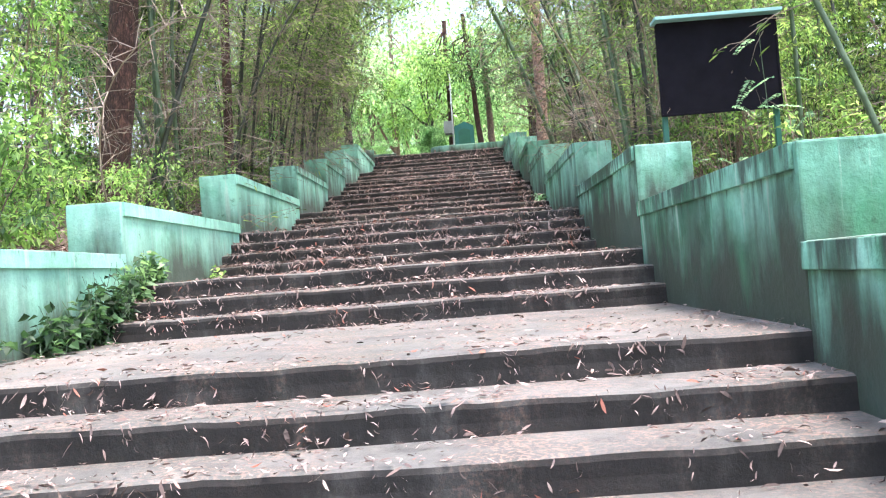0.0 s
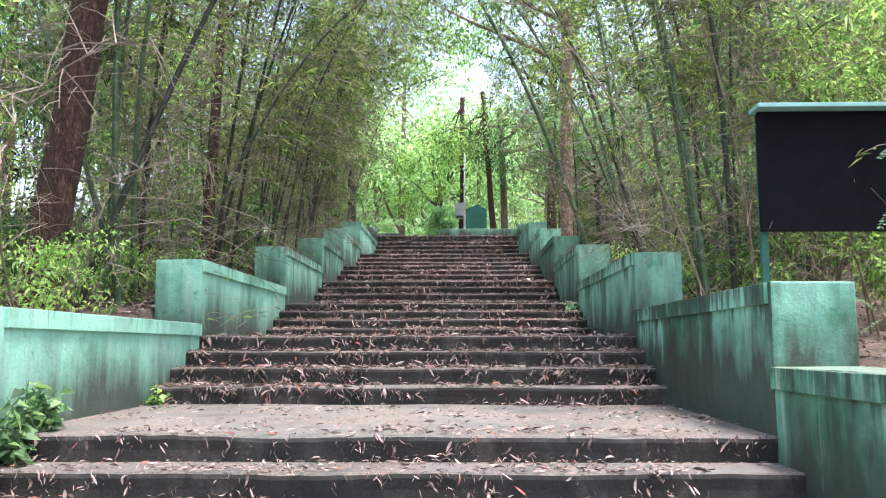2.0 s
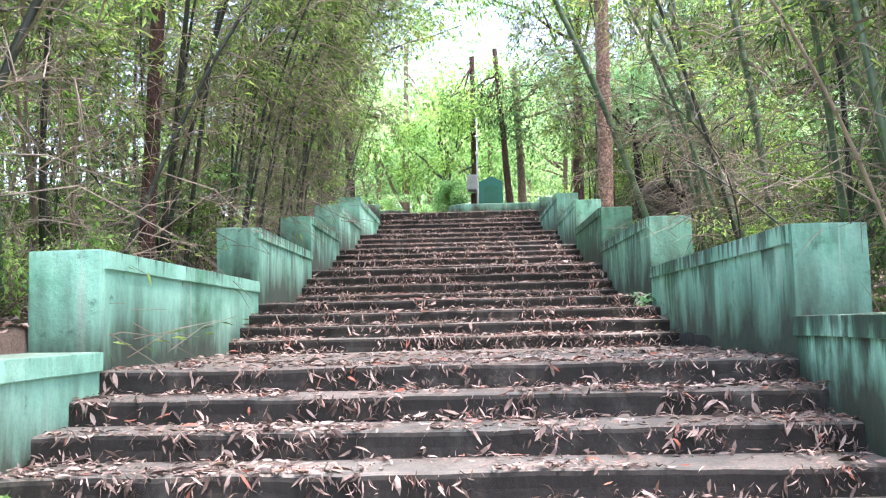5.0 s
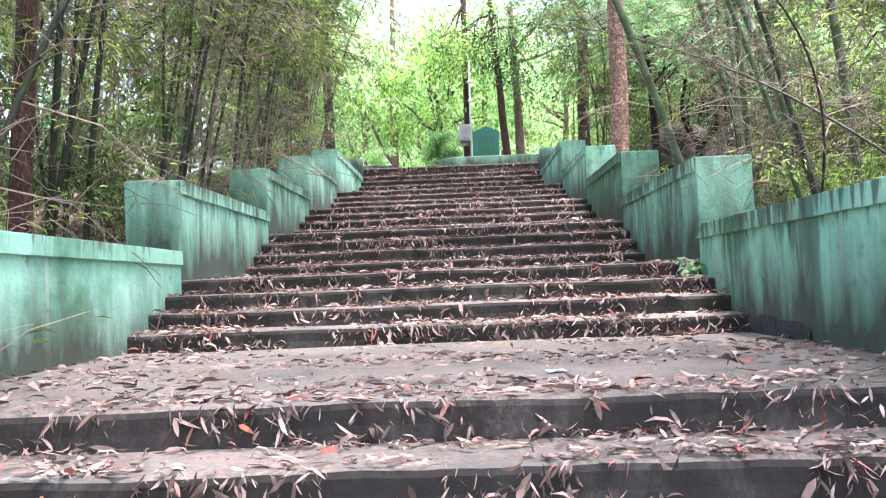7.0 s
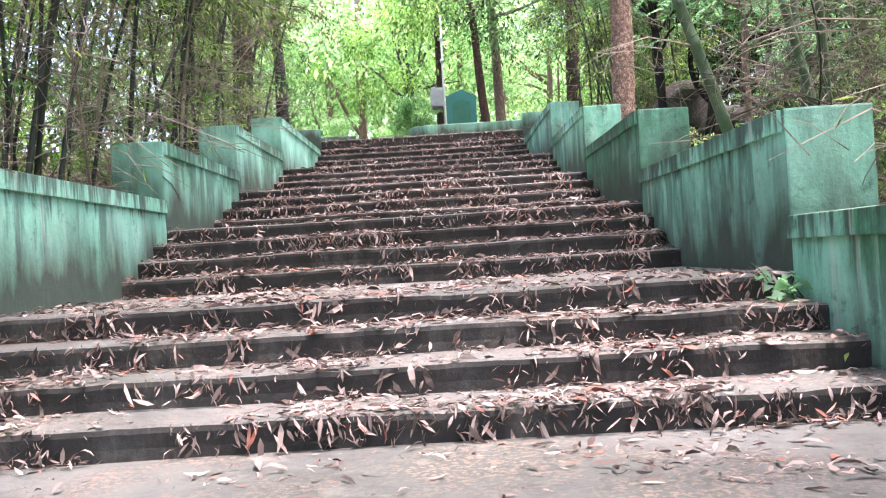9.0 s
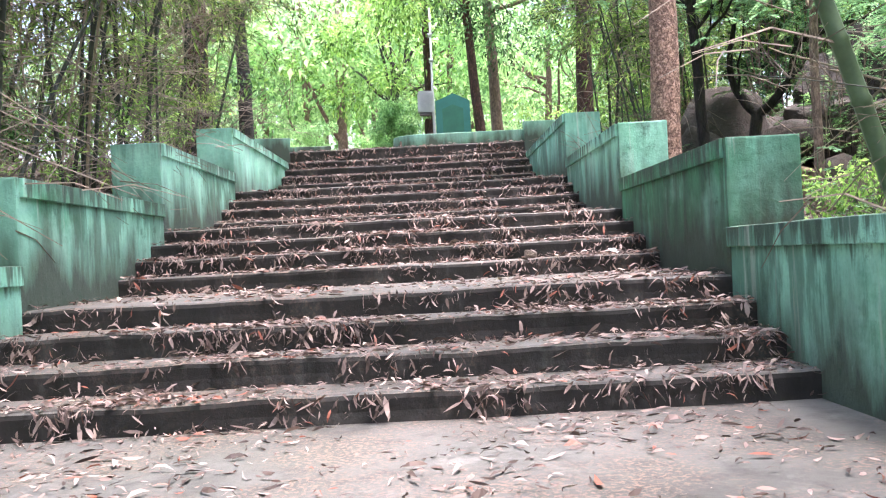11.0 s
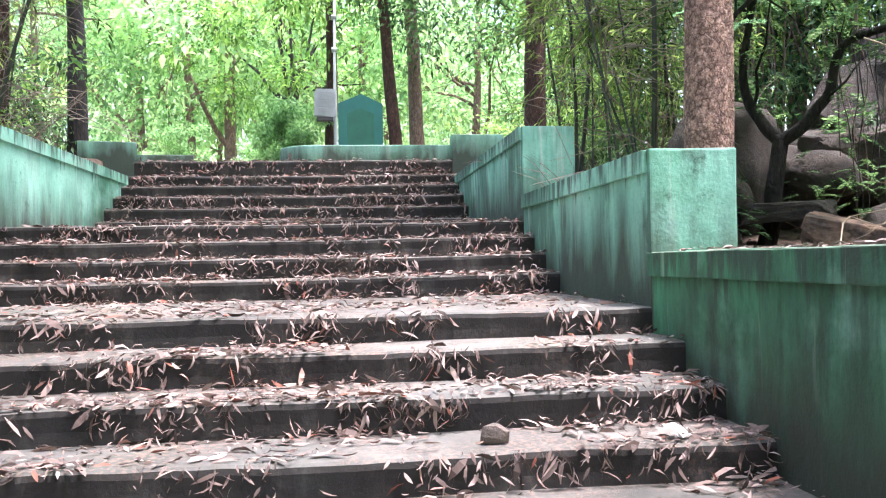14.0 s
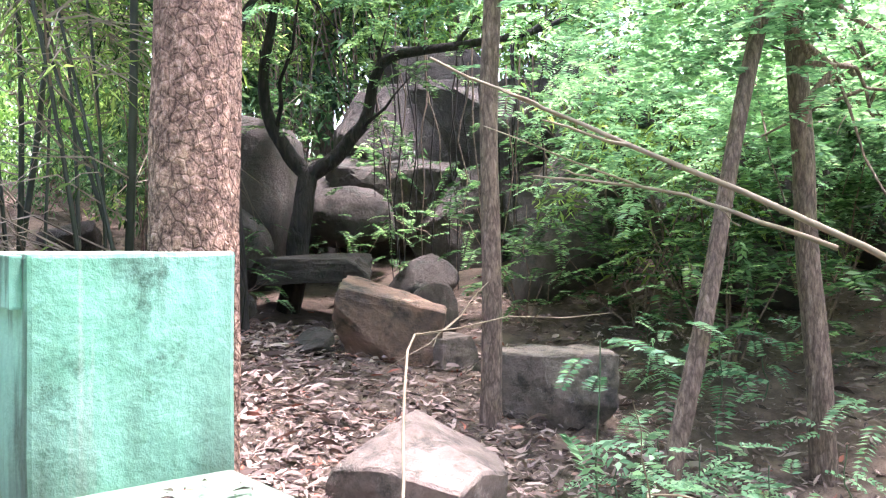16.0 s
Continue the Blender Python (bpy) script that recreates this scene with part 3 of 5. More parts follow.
def feather_mesh(name, seed, tips, mat, frond=0.34, leaflets=15, per=5):
    """Sprays of pinnate leaves: each frond a rachis with paired leaflets."""
    g, rg = Geo(), np.random.default_rng(seed)
    for t in tips:
        for _ in range(per):
            o = np.asarray(t) + rg.normal(0, 0.16, 3)
            d = unit(rg.normal(0, 1, 3) * (1, 1, 0.35))
            ln = frond * rg.uniform(0.7, 1.25)
            u = np.linspace(0.12, 1.0, leaflets)
            line = o + d * (u * ln)[:, None] - np.array([0, 0, 1]) * (u ** 2 * ln * 0.3)[:, None]
            s = unit(np.cross(d, (0, 0, 1)))
            for sg in (1, -1):
                g.leaves(line, s * sg + d * 0.35 + rg.normal(0, 0.08, (leaflets, 3)), ln * 0.26 * (1.15 - 0.6 * u), ln * 0.075, 0.1, 0.05)
    return g.mesh(name, mat)


def trunk_geo(base, top, r0, r1, seed, sides=18, flare=1.5, rough=0.12, amp=0.06):
    g = Geo()
    n = 26
    p = wander(base, top, n, amp, seed)
    t = np.linspace(0, 1, n)
    r = r0 + (r1 - r0) * t
    r = r * (1 + (flare - 1) * np.exp(-t * 22))
    rr = np.repeat(r[:, None], sides, 1)
    for i in range(n):
        for j in range(sides):
            a = 2 * math.pi * j / sides
            rr[i, j] *= 1 + rough * noise.noise((math.cos(a) * 1.6, math.sin(a) * 1.6 + seed, t[i] * 6)) + rough * 0.5 * noise.noise((math.cos(a) * 4, math.sin(a) * 4 + seed, t[i] * 22))
    g.tube(p, rr, sides)
    return g, p, r


def tree(label, base, top, r0, r1, bark, crown, seed, name="tree", limbs=7, limb_from=0.6, flare=1.5, feather=False, group=""):
    """crown: dict(at, size, n, r, per, leaf, ratio, mat). The trunk runs from base to top."""
    rg = np.random.default_rng(seed)
    base, top = np.asarray(base, float), np.asarray(top, float)
    ob = empty(name, tuple(base), label, "tree", group)
    g, p, r = trunk_geo((0, 0, -0.25), top - base, r0, r1, seed * 0.37, flare=flare)
    c0, cs = np.asarray(crown["at"], float) - base, np.asarray(crown["size"], float)
    centres = c0 + unit(rg.normal(0, 1, (crown["n"], 3))) * (rg.uniform(0.3, 1.0, crown["n"]) ** 0.5)[:, None] * cs
    child("trunk", g.mesh("trunk", bark, True), ob)
    for i in range(min(limbs, len(centres))):
        k = int(len(p) * rg.uniform(limb_from, 0.97))
        k = min(k, len(p) - 2)
        q = wander(p[k], centres[i], 9, 0.25, seed + i * 1.7)
        lg = Geo()
        lg.tube(q, np.linspace(max(r[k] * 0.5, 0.012), 0.008, 9), 6)
        for _ in range(3):
            j = int(rg.integers(3, 8))
            e = q[j] + rg.normal(0, 0.7, 3)
            lg.tube(wander(q[j], e, 5, 0.1, seed + i), np.linspace(0.014, 0.004, 5), 4)
        child("limb", lg.mesh("limb", bark, True), ob)
    rad = crown["r"] * rg.uniform(0.6, 1.25, len(centres))
    if feather:
        tips = np.concatenate([c + rg.normal(0, 1, (crown["per"], 3)) * rr * (0.5, 0.5, 0.3) for c, rr in zip(centres, rad)])
        child("crown", feather_mesh("crown", seed, tips, crown["mat"], crown["leaf"]), ob)
    else:
        child("crown", crown_mesh("crown", seed, centres, rad, crown["per"], crown["leaf"], crown["ratio"], crown["mat"]), ob)
    return ob


def shrub_meshes(seed, w, h, n, per, leaf, ratio, mat):
    rg = np.random.default_rng(seed)
    c = np.stack([rg.normal(0, w * 0.35, n), rg.normal(0, w * 0.35, n), h * rg.uniform(0.12, 1.0, n)], 1)
    st = Geo()
    for i in range(min(n, 9)):
        st.tube(wander((rg.normal(0, 0.06), rg.normal(0, 0.06), -0.1), c[i], 6, 0.12, seed + i), np.linspace(0.016, 0.004, 6), 4)
    return st.mesh("stems", GREY_BARK), crown_mesh("foliage", seed, c, w * 0.22 * rg.uniform(0.6, 1.3, n), per, leaf, ratio, mat)


def shrub(kind, x, y, scale, label, z=None, group=""):
    st, lf = kind
    ob = empty("shrub", (x, y, hill(x, y) if z is None else z), label, "shrub", group)
    ob.rotation_euler[2] = rng.uniform(0, 6.28)
    ob.scale = (scale,) * 3
    tagged(child("stem_mass", st, ob), kind="stuff")
    child("foliage", lf, ob)
    return ob


# ---- bamboo along both sides ----
for x, y, n, face, kinds in [
    (-3.35, 17.9, 5, 0, (0, 1, 3)), (-3.7, 20.4, 7, 5, (0, 2, 3, 6)), (-3.3, 22.6, 6, 10, (2, 3, 4, 6)), (-3.25, 25.4, 7, 0, (3, 3, 2, 4)), (-3.4, 27.6, 6, 10, (2, 4, 6, 3)),
    (-3.1, 29.4, 8, -5, (2, 3, 4, 6)), (-3.3, 32.0, 7, 0, (4, 3, 2, 7)), (-3.2, 34.6, 6, 0, (7, 4, 7)), (-3.1, 36.4, 4, 10, (7, 7)), (-4.6, 13.4, 5, -10, (0, 3, 4)),
    (-5.4, 18.6, 4, 0, (0, 2, 3, 6)), (-5.6, 23.5, 4, 0, (1, 2, 3, 4)), (-5.8, 28.0, 4, 0, (0, 3, 4, 6)), (-6.0, 33.0, 4, 0, (1, 3, 4)), (-7.8, 20.5, 3, 0, (0, 1, 3)), (-8.2, 26.5, 3, 0, (0, 1, 3)), (-7.0, 14.5, 3, 0, (0, 1, 3)),
    (4.15, 17.9, 4, 180, (0, 1, 3, 6)), (4.5, 19.6, 5, 185, (0, 1, 2)), (4.35, 22.9, 4, 180, (0, 3, 5)), (4.15, 25.2, 4, 178, (5, 1, 5)), (4.5, 33.4, 5, 180, (3, 4, 7)),
    (4.3, 35.4, 5, 180, (4, 7, 2)), (6.2, 18.6, 4, 180, (0, 1, 2, 6)), (6.4, 21.8, 4, 180, (0, 1, 3)), (7.0, 25.6, 3, 180, (0, 1, 3)), (6.3, 14.2, 3, 170, (0, 1, 3)), (8.6, 17.5, 3, 180, (0, 1, 3)), (8.8, 22.5, 3, 180, (0, 1, 3)),
    (6.2, 37.0, 5, 180, (3, 4, 7))]:
    bamboo_clump(x, y, n, face, 0.42, kinds, "clump of thick green bamboo beside the parapet wall" if x > 0 else "dense clump of dark bamboo with pale wiry twigs")

# ---- trees with known trunks ----
HIGH = dict(n=20, r=1.0, per=200, leaf=0.14, ratio=0.36, mat=DEEP_LEAF)
FRESH = dict(n=26, r=1.1, per=250, leaf=0.15, ratio=0.42, mat=BROAD_LEAF)


def crown(at, size, kind, **kw):
    return dict(kind, at=at, size=size, **kw)


# crowns with seeds 21, 22, 25: mostly unseen, set over the stair as sunshade
tree("tall reddish-brown tree trunk leaning over the bamboo", (-3.82, 17.2, 1.75), (-2.9, 17.4, 9.5), 0.22, 0.16, RED_BARK, crown((-0.8, 18.0, 10.4), (3.4, 3.4, 1.3), HIGH), 21, flare=1.15)
tree("reddish tree trunk among dark bamboo", (-3.35, 21.7, 2.1), (-3.2, 22.1, 10.0), 0.10, 0.07, RED_BARK, crown((0.0, 24.5, 10.8), (3.2, 3.4, 1.3), HIGH), 22)
tree("dark red-brown tree trunk behind the parapet wall", (-3.75, 37.0, 5.2), (-3.6, 37.2, 12.0), 0.25, 0.17, RED_BARK, crown((-4.4, 37, 12.5), (3, 3, 2), HIGH), 23, flare=1.2)
tree("slim dark tree trunk beside the top landing", (-3.25, 39.4, 5.2), (-3.4, 39.6, 11.5), 0.17, 0.10, DARK_BARK, crown((-1.6, 38.5, 12.6), (3.4, 3.4, 1.5), FRESH), 24)
tree("tree with flaky pinkish-brown bark behind the parapet", (3.76, 30.6, 3.0), (3.90, 30.7, 10.5), 0.185, 0.145, FLAKY_BARK, crown((1.8, 30.8, 11.0), (3.6, 3.6, 1.4), HIGH, n=18), 25, flare=1.12, limb_from=0.8)
tree("dark tree trunk behind the upper parapet", (4.10, 37.5, 4.9), (4.35, 37.8, 11.5), 0.18, 0.12, RED_BARK, crown((2.8, 35.5, 12.0), (3.2, 3.4, 1.6), FRESH), 26)
tree("slender tree with peeling red bark in the planter", (2.22, 41.0, 5.4), (1.80, 41.4, 11.5), 0.13, 0.09, RED_BARK, crown((2.5, 40.7, 9.4), (2.2, 1.6, 1.5), HIGH, n=16), 27, flare=1.3)
tree("smooth grey tree trunk behind the planter", (2.72, 42.0, 5.3), (2.55, 42.2, 11.0), 0.16, 0.11, GREY_BARK, crown((3.6, 41.2, 9.4), (2.2, 1.8, 1.6), HIGH, n=16), 28, flare=1.5)
tree("brown tree trunk behind the steel pole", (0.92, 42.0, 5.2), (0.98, 42.2, 11.5), 0.13, 0.09, RED_BARK, crown((0.9, 41.2, 9.5), (1.8, 1.4, 1.4), FRESH, n=11), 29)
tree("leaning dark trunk with fresh green crown", (-0.9, 47.5, 5.2), (0.1, 47.8, 9.0), 0.20, 0.14, DARK_BARK, crown((-0.6, 48.5, 10.0), (3.2, 2.6, 2.6), FRESH), 30)
FEATH = dict(n=20, r=0.9, per=13, leaf=0.30, ratio=0.2, mat=FEATHER_LEAF)
tree("slender straight sapling trunk with feathery leaves", (5.96, 31.25, 2.75), (6.05, 31.3, 7.5), 0.072, 0.045, GREY_BARK, crown((6.7, 31.4, 6.6), (1.8, 1.6, 0.8), FEATH, n=12), 31, flare=1.2, feather=True)
tree("slender leaning grey sapling with feathery leaves", (5.97, 30.05, 2.7), (7.35, 29.7, 7.6), 0.056, 0.032, GREY_BARK, crown((7.9, 30.4, 5.5), (1.5, 1.5, 0.6), FEATH, n=16), 32, flare=1.2, feather=True)
tree("crooked rough-barked small tree on the bank", (7.45, 29.85, 2.6), (7.25, 30.0, 6.5), 0.085, 0.05, GREY_BARK, crown((8.9, 31.0, 5.3), (1.7, 1.7, 0.8), FEATH, n=16), 33, flare=1.3, feather=True)


def forked_tree(label, base, fork, arms, r, bark, tips, mat, seed):
    """A short trunk that forks into crooked arms, with sprays of pinnate leaves about their ends."""
    rg = np.random.default_rng(seed)
    base = np.asarray(base, float)
    ob = empty("tree", tuple(base), label, "tree")
    g, _, _ = trunk_geo((0, 0, -0.3), np.asarray(fork) - base, r, r * 0.78, seed * 0.4, sides=12, flare=1.4, amp=0.10)
    child("trunk", g.mesh("trunk", bark, True), ob)
    spray = []
    for k, arm in enumerate(arms):
        p = np.array([fork, *arm], float) - base
        t, tt = np.linspace(0, 1, len(p)), np.linspace(0, 1, 22)
        q = np.stack([np.interp(tt, t, p[:, c]) for c in range(3)], 1)
        q[1:-1] = (q[:-2] + 2 * q[1:-1] + q[2:]) / 4
        q = q + np.array([0.05 * np.array(noise.noise_vector((i * 0.35, seed, k))) * min(1, i / 4) for i in range(22)])
        lg = Geo()
        lg.tube(q, np.linspace(r * 0.72, r * 0.2, 22), 8)
        for j in range(6, 22, 3):
            e = q[j] + rg.normal(0, 0.5, 3) + (0, 0, 0.25)
            lg.tube(wander(q[j], e, 7, 0.14, seed + j), np.linspace(r * 0.22, 0.004, 7), 5)
            spray += [e, (e + q[j]) / 2]
        child("limb", lg.mesh("limb", bark, True), ob)
    spray = [e for e in spray for _ in range(2)] + [np.asarray(c) - base + rg.normal(0, 0.4, 3) * (1, 1, 0.5) for c in tips for _ in range(9)]
    child("crown", feather_mesh("crown", seed, spray, mat, 0.30, 14, 4), ob)
    return ob


forked_tree("dark crooked tree forking low between the boulders", (6.19, 34.39, 3.5), (6.47, 34.41, 4.86), [[(6.25, 34.6, 5.2), (6.12, 34.67, 5.6), (6.2, 34.6, 6.6), (6.6, 34.3, 7.3)], [(6.7, 34.2, 5.05), (6.87, 34.09, 5.35), (7.04, 33.95, 6.05), (7.97, 33.2, 6.15), (8.6, 32.8, 6.5)]], 0.12, DARK_BARK, [(6.4, 34.4, 7.0), (7.2, 33.8, 6.8), (8.0, 33.2, 6.6), (8.7, 32.6, 6.5), (7.4, 34.6, 7.4), (9.3, 32.2, 6.2)], DEEP_LEAF, 34)
tree("dark crooked tree beside the boulder", (5.2, 33.2, 3.3), (5.0, 33.3, 7.2), 0.10, 0.06, DARK_BARK, crown((5.6, 33.5, 7.6), (2.0, 1.8, 0.9), FEATH), 35, feather=True)

# unseen trees, added so that their crowns block sun from stair and bank
tree("tall grey tree added out of view, its crown shading the lower stair", (-4.9, 9.0, 0.2), (-3.4, 9.5, 9.0), 0.16, 0.11, GREY_BARK, crown((0.5, 9.0, 11.0), (4.6, 5.0, 1.3), HIGH, n=40, r=1.3), 36)
tree("tall grey tree added out of view, its crown shading the lower stair", (6.6, 10.2, 0.4), (5.6, 10.5, 9.0), 0.16, 0.11, GREY_BARK, crown((5.2, 8.0, 10.2), (4.2, 5.5, 1.4), HIGH, n=46, r=1.3), 37)
tree("tall grey tree added out of view below the stair as shade", (-4.2, 1.5, -0.8), (-2.8, 1.8, 8.0), 0.16, 0.11, GREY_BARK, crown((0.5, 1.0, 9.0), (4.6, 4.0, 1.5), HIGH, n=30), 38)
tree("tall grey tree added for shade, its unseen crown over the bank", (8.6, 27.2, 2.6), (7.6, 27.0, 9.5), 0.15, 0.10, GREY_BARK, crown((6.6, 26.6, 10.6), (4.4, 4.4, 1.3), HIGH, n=22, r=1.2, per=210), 39)
# ---- trees that fill the forest on both sides and beyond the top ----
def filler(seed, mat, leaf, height, per=230, n=24):
    size = dict(n=n, r=1.3, per=per, leaf=leaf, ratio=0.42, mat=mat)
    return tree("forest tree with a ragged leafy crown", (0, 0, 0), (0.3, 0.2, height * 0.8), 0.15, 0.07, GREY_BARK, crown((0, 0, height * 0.58), (2.5, 2.5, height * 0.40), size), seed, limbs=9, limb_from=0.25, group="forest trees")


def far_filler(seed, mat, leaf, height):
    size = dict(n=28, r=1.4, per=170, leaf=leaf, ratio=0.5, mat=mat)
    return tree("fresh green forest tree beyond the stair", (0, 0, 0), (0.2, -0.2, height * 0.8), 0.14, 0.06, GREY_BARK, crown((0, 0, height * 0.55), (2.9, 2.9, height * 0.42), size), seed, limbs=9, limb_from=0.2, group="trees beyond the top")


def stand(ob, x, y, turn, s):
    z = hill(x, y) - 0.1
    return pose(x, y, z, 0, 0, turn) @ Matrix.Scale(s, 4)


side_trees = [filler(41, DEEP_LEAF, 0.16, 9.0), filler(42, BROAD_LEAF, 0.16, 8.0), filler(43, BAMBOO_LEAF, 0.17, 8.5)]
# spots below y 7 are out of view, added to shade the lower stair
spots = [(-10.5, 12), (-9.5, 17.5), (-11.5, 22), (-10, 27.5), (-9.0, 32.5), (-8.0, 38), (-12.5, 34), (-14, 17), (-14.5, 27), (-13, 40), (-17, 22), (-18, 34),
         (10.8, 13.5), (11.0, 19), (11.6, 25), (13.5, 31), (12.0, 36), (9.6, 39.5), (15, 21), (15.5, 28), (14.5, 40), (18, 34), (7.5, 42), (-7.0, 43.5), (-8.5, 5.5), (8.8, 6.5), (-6.0, -2.0), (6.5, -1.5), (0.5, -7.0), (-10, -6), (11, -5), (-12.5, 4), (13, 3), (11.5, 40.5), (13.2, 27.0), (16.5, 31.5), (15.0, 36.5), (12.5, 33.5), (10.2, 42.5), (9.0, 45.0), (12.2, 45.5), (15.2, 43.0), (17.4, 38.5), (7.2, 47.0), (14.0, 48.0)]
used = set()
for i, (x, y) in enumerate(spots):
    b = i % 3
    m = stand(None, x, y, rng.uniform(0, 360), rng.uniform(0.85, 1.2))
    if b not in used:
        used.add(b)
        side_trees[b].matrix_basis = m
    else:
        copy_thing(side_trees[b], m)
far_trees = [far_filler(51, SPRING_LEAF, 0.19, 8.5), far_filler(52, SPRING_LEAF, 0.21, 10.0)]
far_spots = [(-3.5, 52), (1.8, 51), (5.0, 49), (-7.5, 50), (-1.2, 57), (4.2, 57), (9.0, 54), (-9.5, 58), (-4.5, 64), (1.5, 66), (7.5, 66), (-12, 68), (13, 64), (-16, 60), (-1, 78), (9, 80), (-10, 82), (19, 60), (-2.2, 50.5), (-5.6, 54.5), (-0.2, 60.5), (-7.5, 61), (3.4, 62), (-3.0, 70), (6, 73), (-8, 73), (-14, 76), (2.5, 84)]
for i, (x, y) in enumerate(far_spots):
    b = i % 2
    m = stand(None, x, y, rng.uniform(0, 360), rng.uniform(0.8, 1.25) * (1.0 if i < 18 else 1.35))
    if i < 2:
        far_trees[b].matrix_basis = m
    else:
        copy_thing(far_trees[b], m)

# ---- undergrowth ----
LOW = [shrub_meshes(61, 1.6, 1.3, 26, 60, 0.11, 0.42, BROAD_LEAF), shrub_meshes(62, 1.8, 1.7, 28, 60, 0.12, 0.36, DEEP_LEAF), shrub_meshes(63, 1.4, 2.2, 28, 60, 0.12, 0.2, BAMBOO_LEAF)]
for i in range(46):
    left = i % 2 == 0
    y = 8.0 + (i // 2) * 1.4 + rng.uniform(-0.6, 0.6)
    x = rng.uniform(-7.5, -3.9) if left else rng.uniform(5.0, 9.0)
    if not left and 27.0 < y < 35.5:
        x = rng.uniform(9.0, 11.5)
    shrub(LOW[int(rng.integers(3))], x, y, rng.uniform(0.7, 1.25), "leafy green undergrowth shrub on the forest floor", group="undergrowth")

for i in range(30):
    left = i % 2 == 0
    y = 9.5 + (i // 2) * 1.75 + rng.uniform(-0.5, 0.5)
    if not left and (27.5 < y < 36 or y < 17):
        continue
    x = rng.uniform(-4.0, -3.15) if left else rng.uniform(4.0, 4.8)
    shrub(LOW[int(rng.integers(3))], x, y, rng.uniform(0.4, 0.75), "low leafy undergrowth close behind the parapet wall", group="undergrowth")
for i, (x, y) in enumerate([(5.6, 40.6), (6.6, 41.4), (7.6, 42.6), (8.4, 41.6), (9.4, 43.2), (10.4, 41.8), (6.2, 43.4), (7.0, 44.8), (8.6, 45.4), (4.9, 42.2), (5.2, 37.4), (6.4, 39.2)]):
    shrub(LOW[i % 3], x, y, 0.95 + 0.35 * math.sin(i * 1.7), "leafy green undergrowth shrub beyond the boulders", group="undergrowth")
TALL = [shrub_meshes(66, 1.5, 4.2, 44, 62, 0.11, 0.4, BROAD_LEAF), shrub_meshes(67, 1.7, 5.0, 46, 62, 0.12, 0.36, DEEP_LEAF)]
for i, (x, y) in enumerate([(-4.4, 15.6), (-4.9, 19.2), (-4.5, 21.6), (-4.7, 24.2), (-4.3, 26.6), (-4.8, 30.6), (-4.4, 33.6), (-6.6, 17.0), (-6.8, 22.0), (-6.4, 26.0), (-6.9, 31.0), (-6.2, 11.5),
                            (5.4, 18.4), (5.5, 20.8), (5.2, 24.0), (5.7, 26.6), (7.4, 20.0), (7.6, 23.8), (7.6, 15.2), (5.6, 36.4), (5.2, 38.6), (8.6, 38.6), (10.4, 38.2), (12.2, 37.2), (9.2, 41.0), (12.6, 40.6), (7.4, 39.8), (13.4, 34.6), (13.0, 31.0), (11.8, 28.6), (14.5, 32.8), (9.4, 38.0), (11.2, 37.6), (12.6, 35.8), (13.2, 33.6), (12.8, 32.0), (13.6, 29.6), (8.2, 38.4)]):
    shrub(TALL[i % 2], x, y, rng.uniform(0.75, 1.1) * (1.45 if x > 7 and y > 27 else 1.0), "tall leafy shrub growing up through the bamboo", group="tall shrubs")
# leaning dry canes that cross between the clumps
for i in range(18):
    left = i % 3 != 0
    y = 15.0 + (i * 1.05 if left else 4.5 + i * 0.4) + rng.uniform(-0.4, 0.4)
    x = rng.uniform(-4.2, -3.1) if left else rng.uniform(4.0, 4.9)
    cane = empty("fallen_cane", (x, y, hill(x, y) - 0.05), "dry bare bamboo cane leaning between the clumps", "bamboo cane", "leaning canes")
    ob = child("culm", VARIANTS[6 if i % 3 else 4][0], cane)
    ob.matrix_basis = pose(0, 0, 0, rng.choice([-1, 1]) * rng.uniform(25, 55), rng.uniform(-10, 25), 0 if left else 180) @ Matrix.Scale(rng.uniform(0.45, 0.65), 4)
    tagged(child("twig_mass", VARIANTS[6 if i % 3 else 4][1], ob), kind="stuff")
# dark ferny growth among the boulders
FERN = []
for sd in (64, 65):
    rg2 = np.random.default_rng(sd)
    tips = np.stack([rg2.normal(0, 0.45, 26), rg2.normal(0, 0.45, 26), rg2.uniform(0.15, 1.3, 26)], 1)
    stg = Geo()
    for t in tips[:9]:
        stg.tube(wander((0, 0, -0.1), t, 6, 0.1, sd), np.linspace(0.012, 0.004, 6), 4)
    FERN.append((stg.mesh("stem_mass", GREY_BARK), feather_mesh("foliage", sd, tips, DEEP_LEAF, 0.36, 15, 3)))
for i, (x, y, s) in enumerate([(8.2, 31.0, 1.0), (8.6, 32.2, 1.0), (9.2, 30.8, 1.2), (7.9, 32.9, 0.9), (9.4, 33.2, 1.3), (9.8, 29.4, 1.2), (7.2, 34.9, 0.7), (8.8, 34.6, 1.1), (10.4, 31.2, 1.5), (5.4, 34.2, 0.6), (8.2, 36.2, 1.1), (10.4, 34.0, 1.5), (9.2, 28.0, 1.2)]):
    shrub(FERN[i % 2], x, y, s, "dark feathery-leaved shrub among the boulders", group="ferny undergrowth")
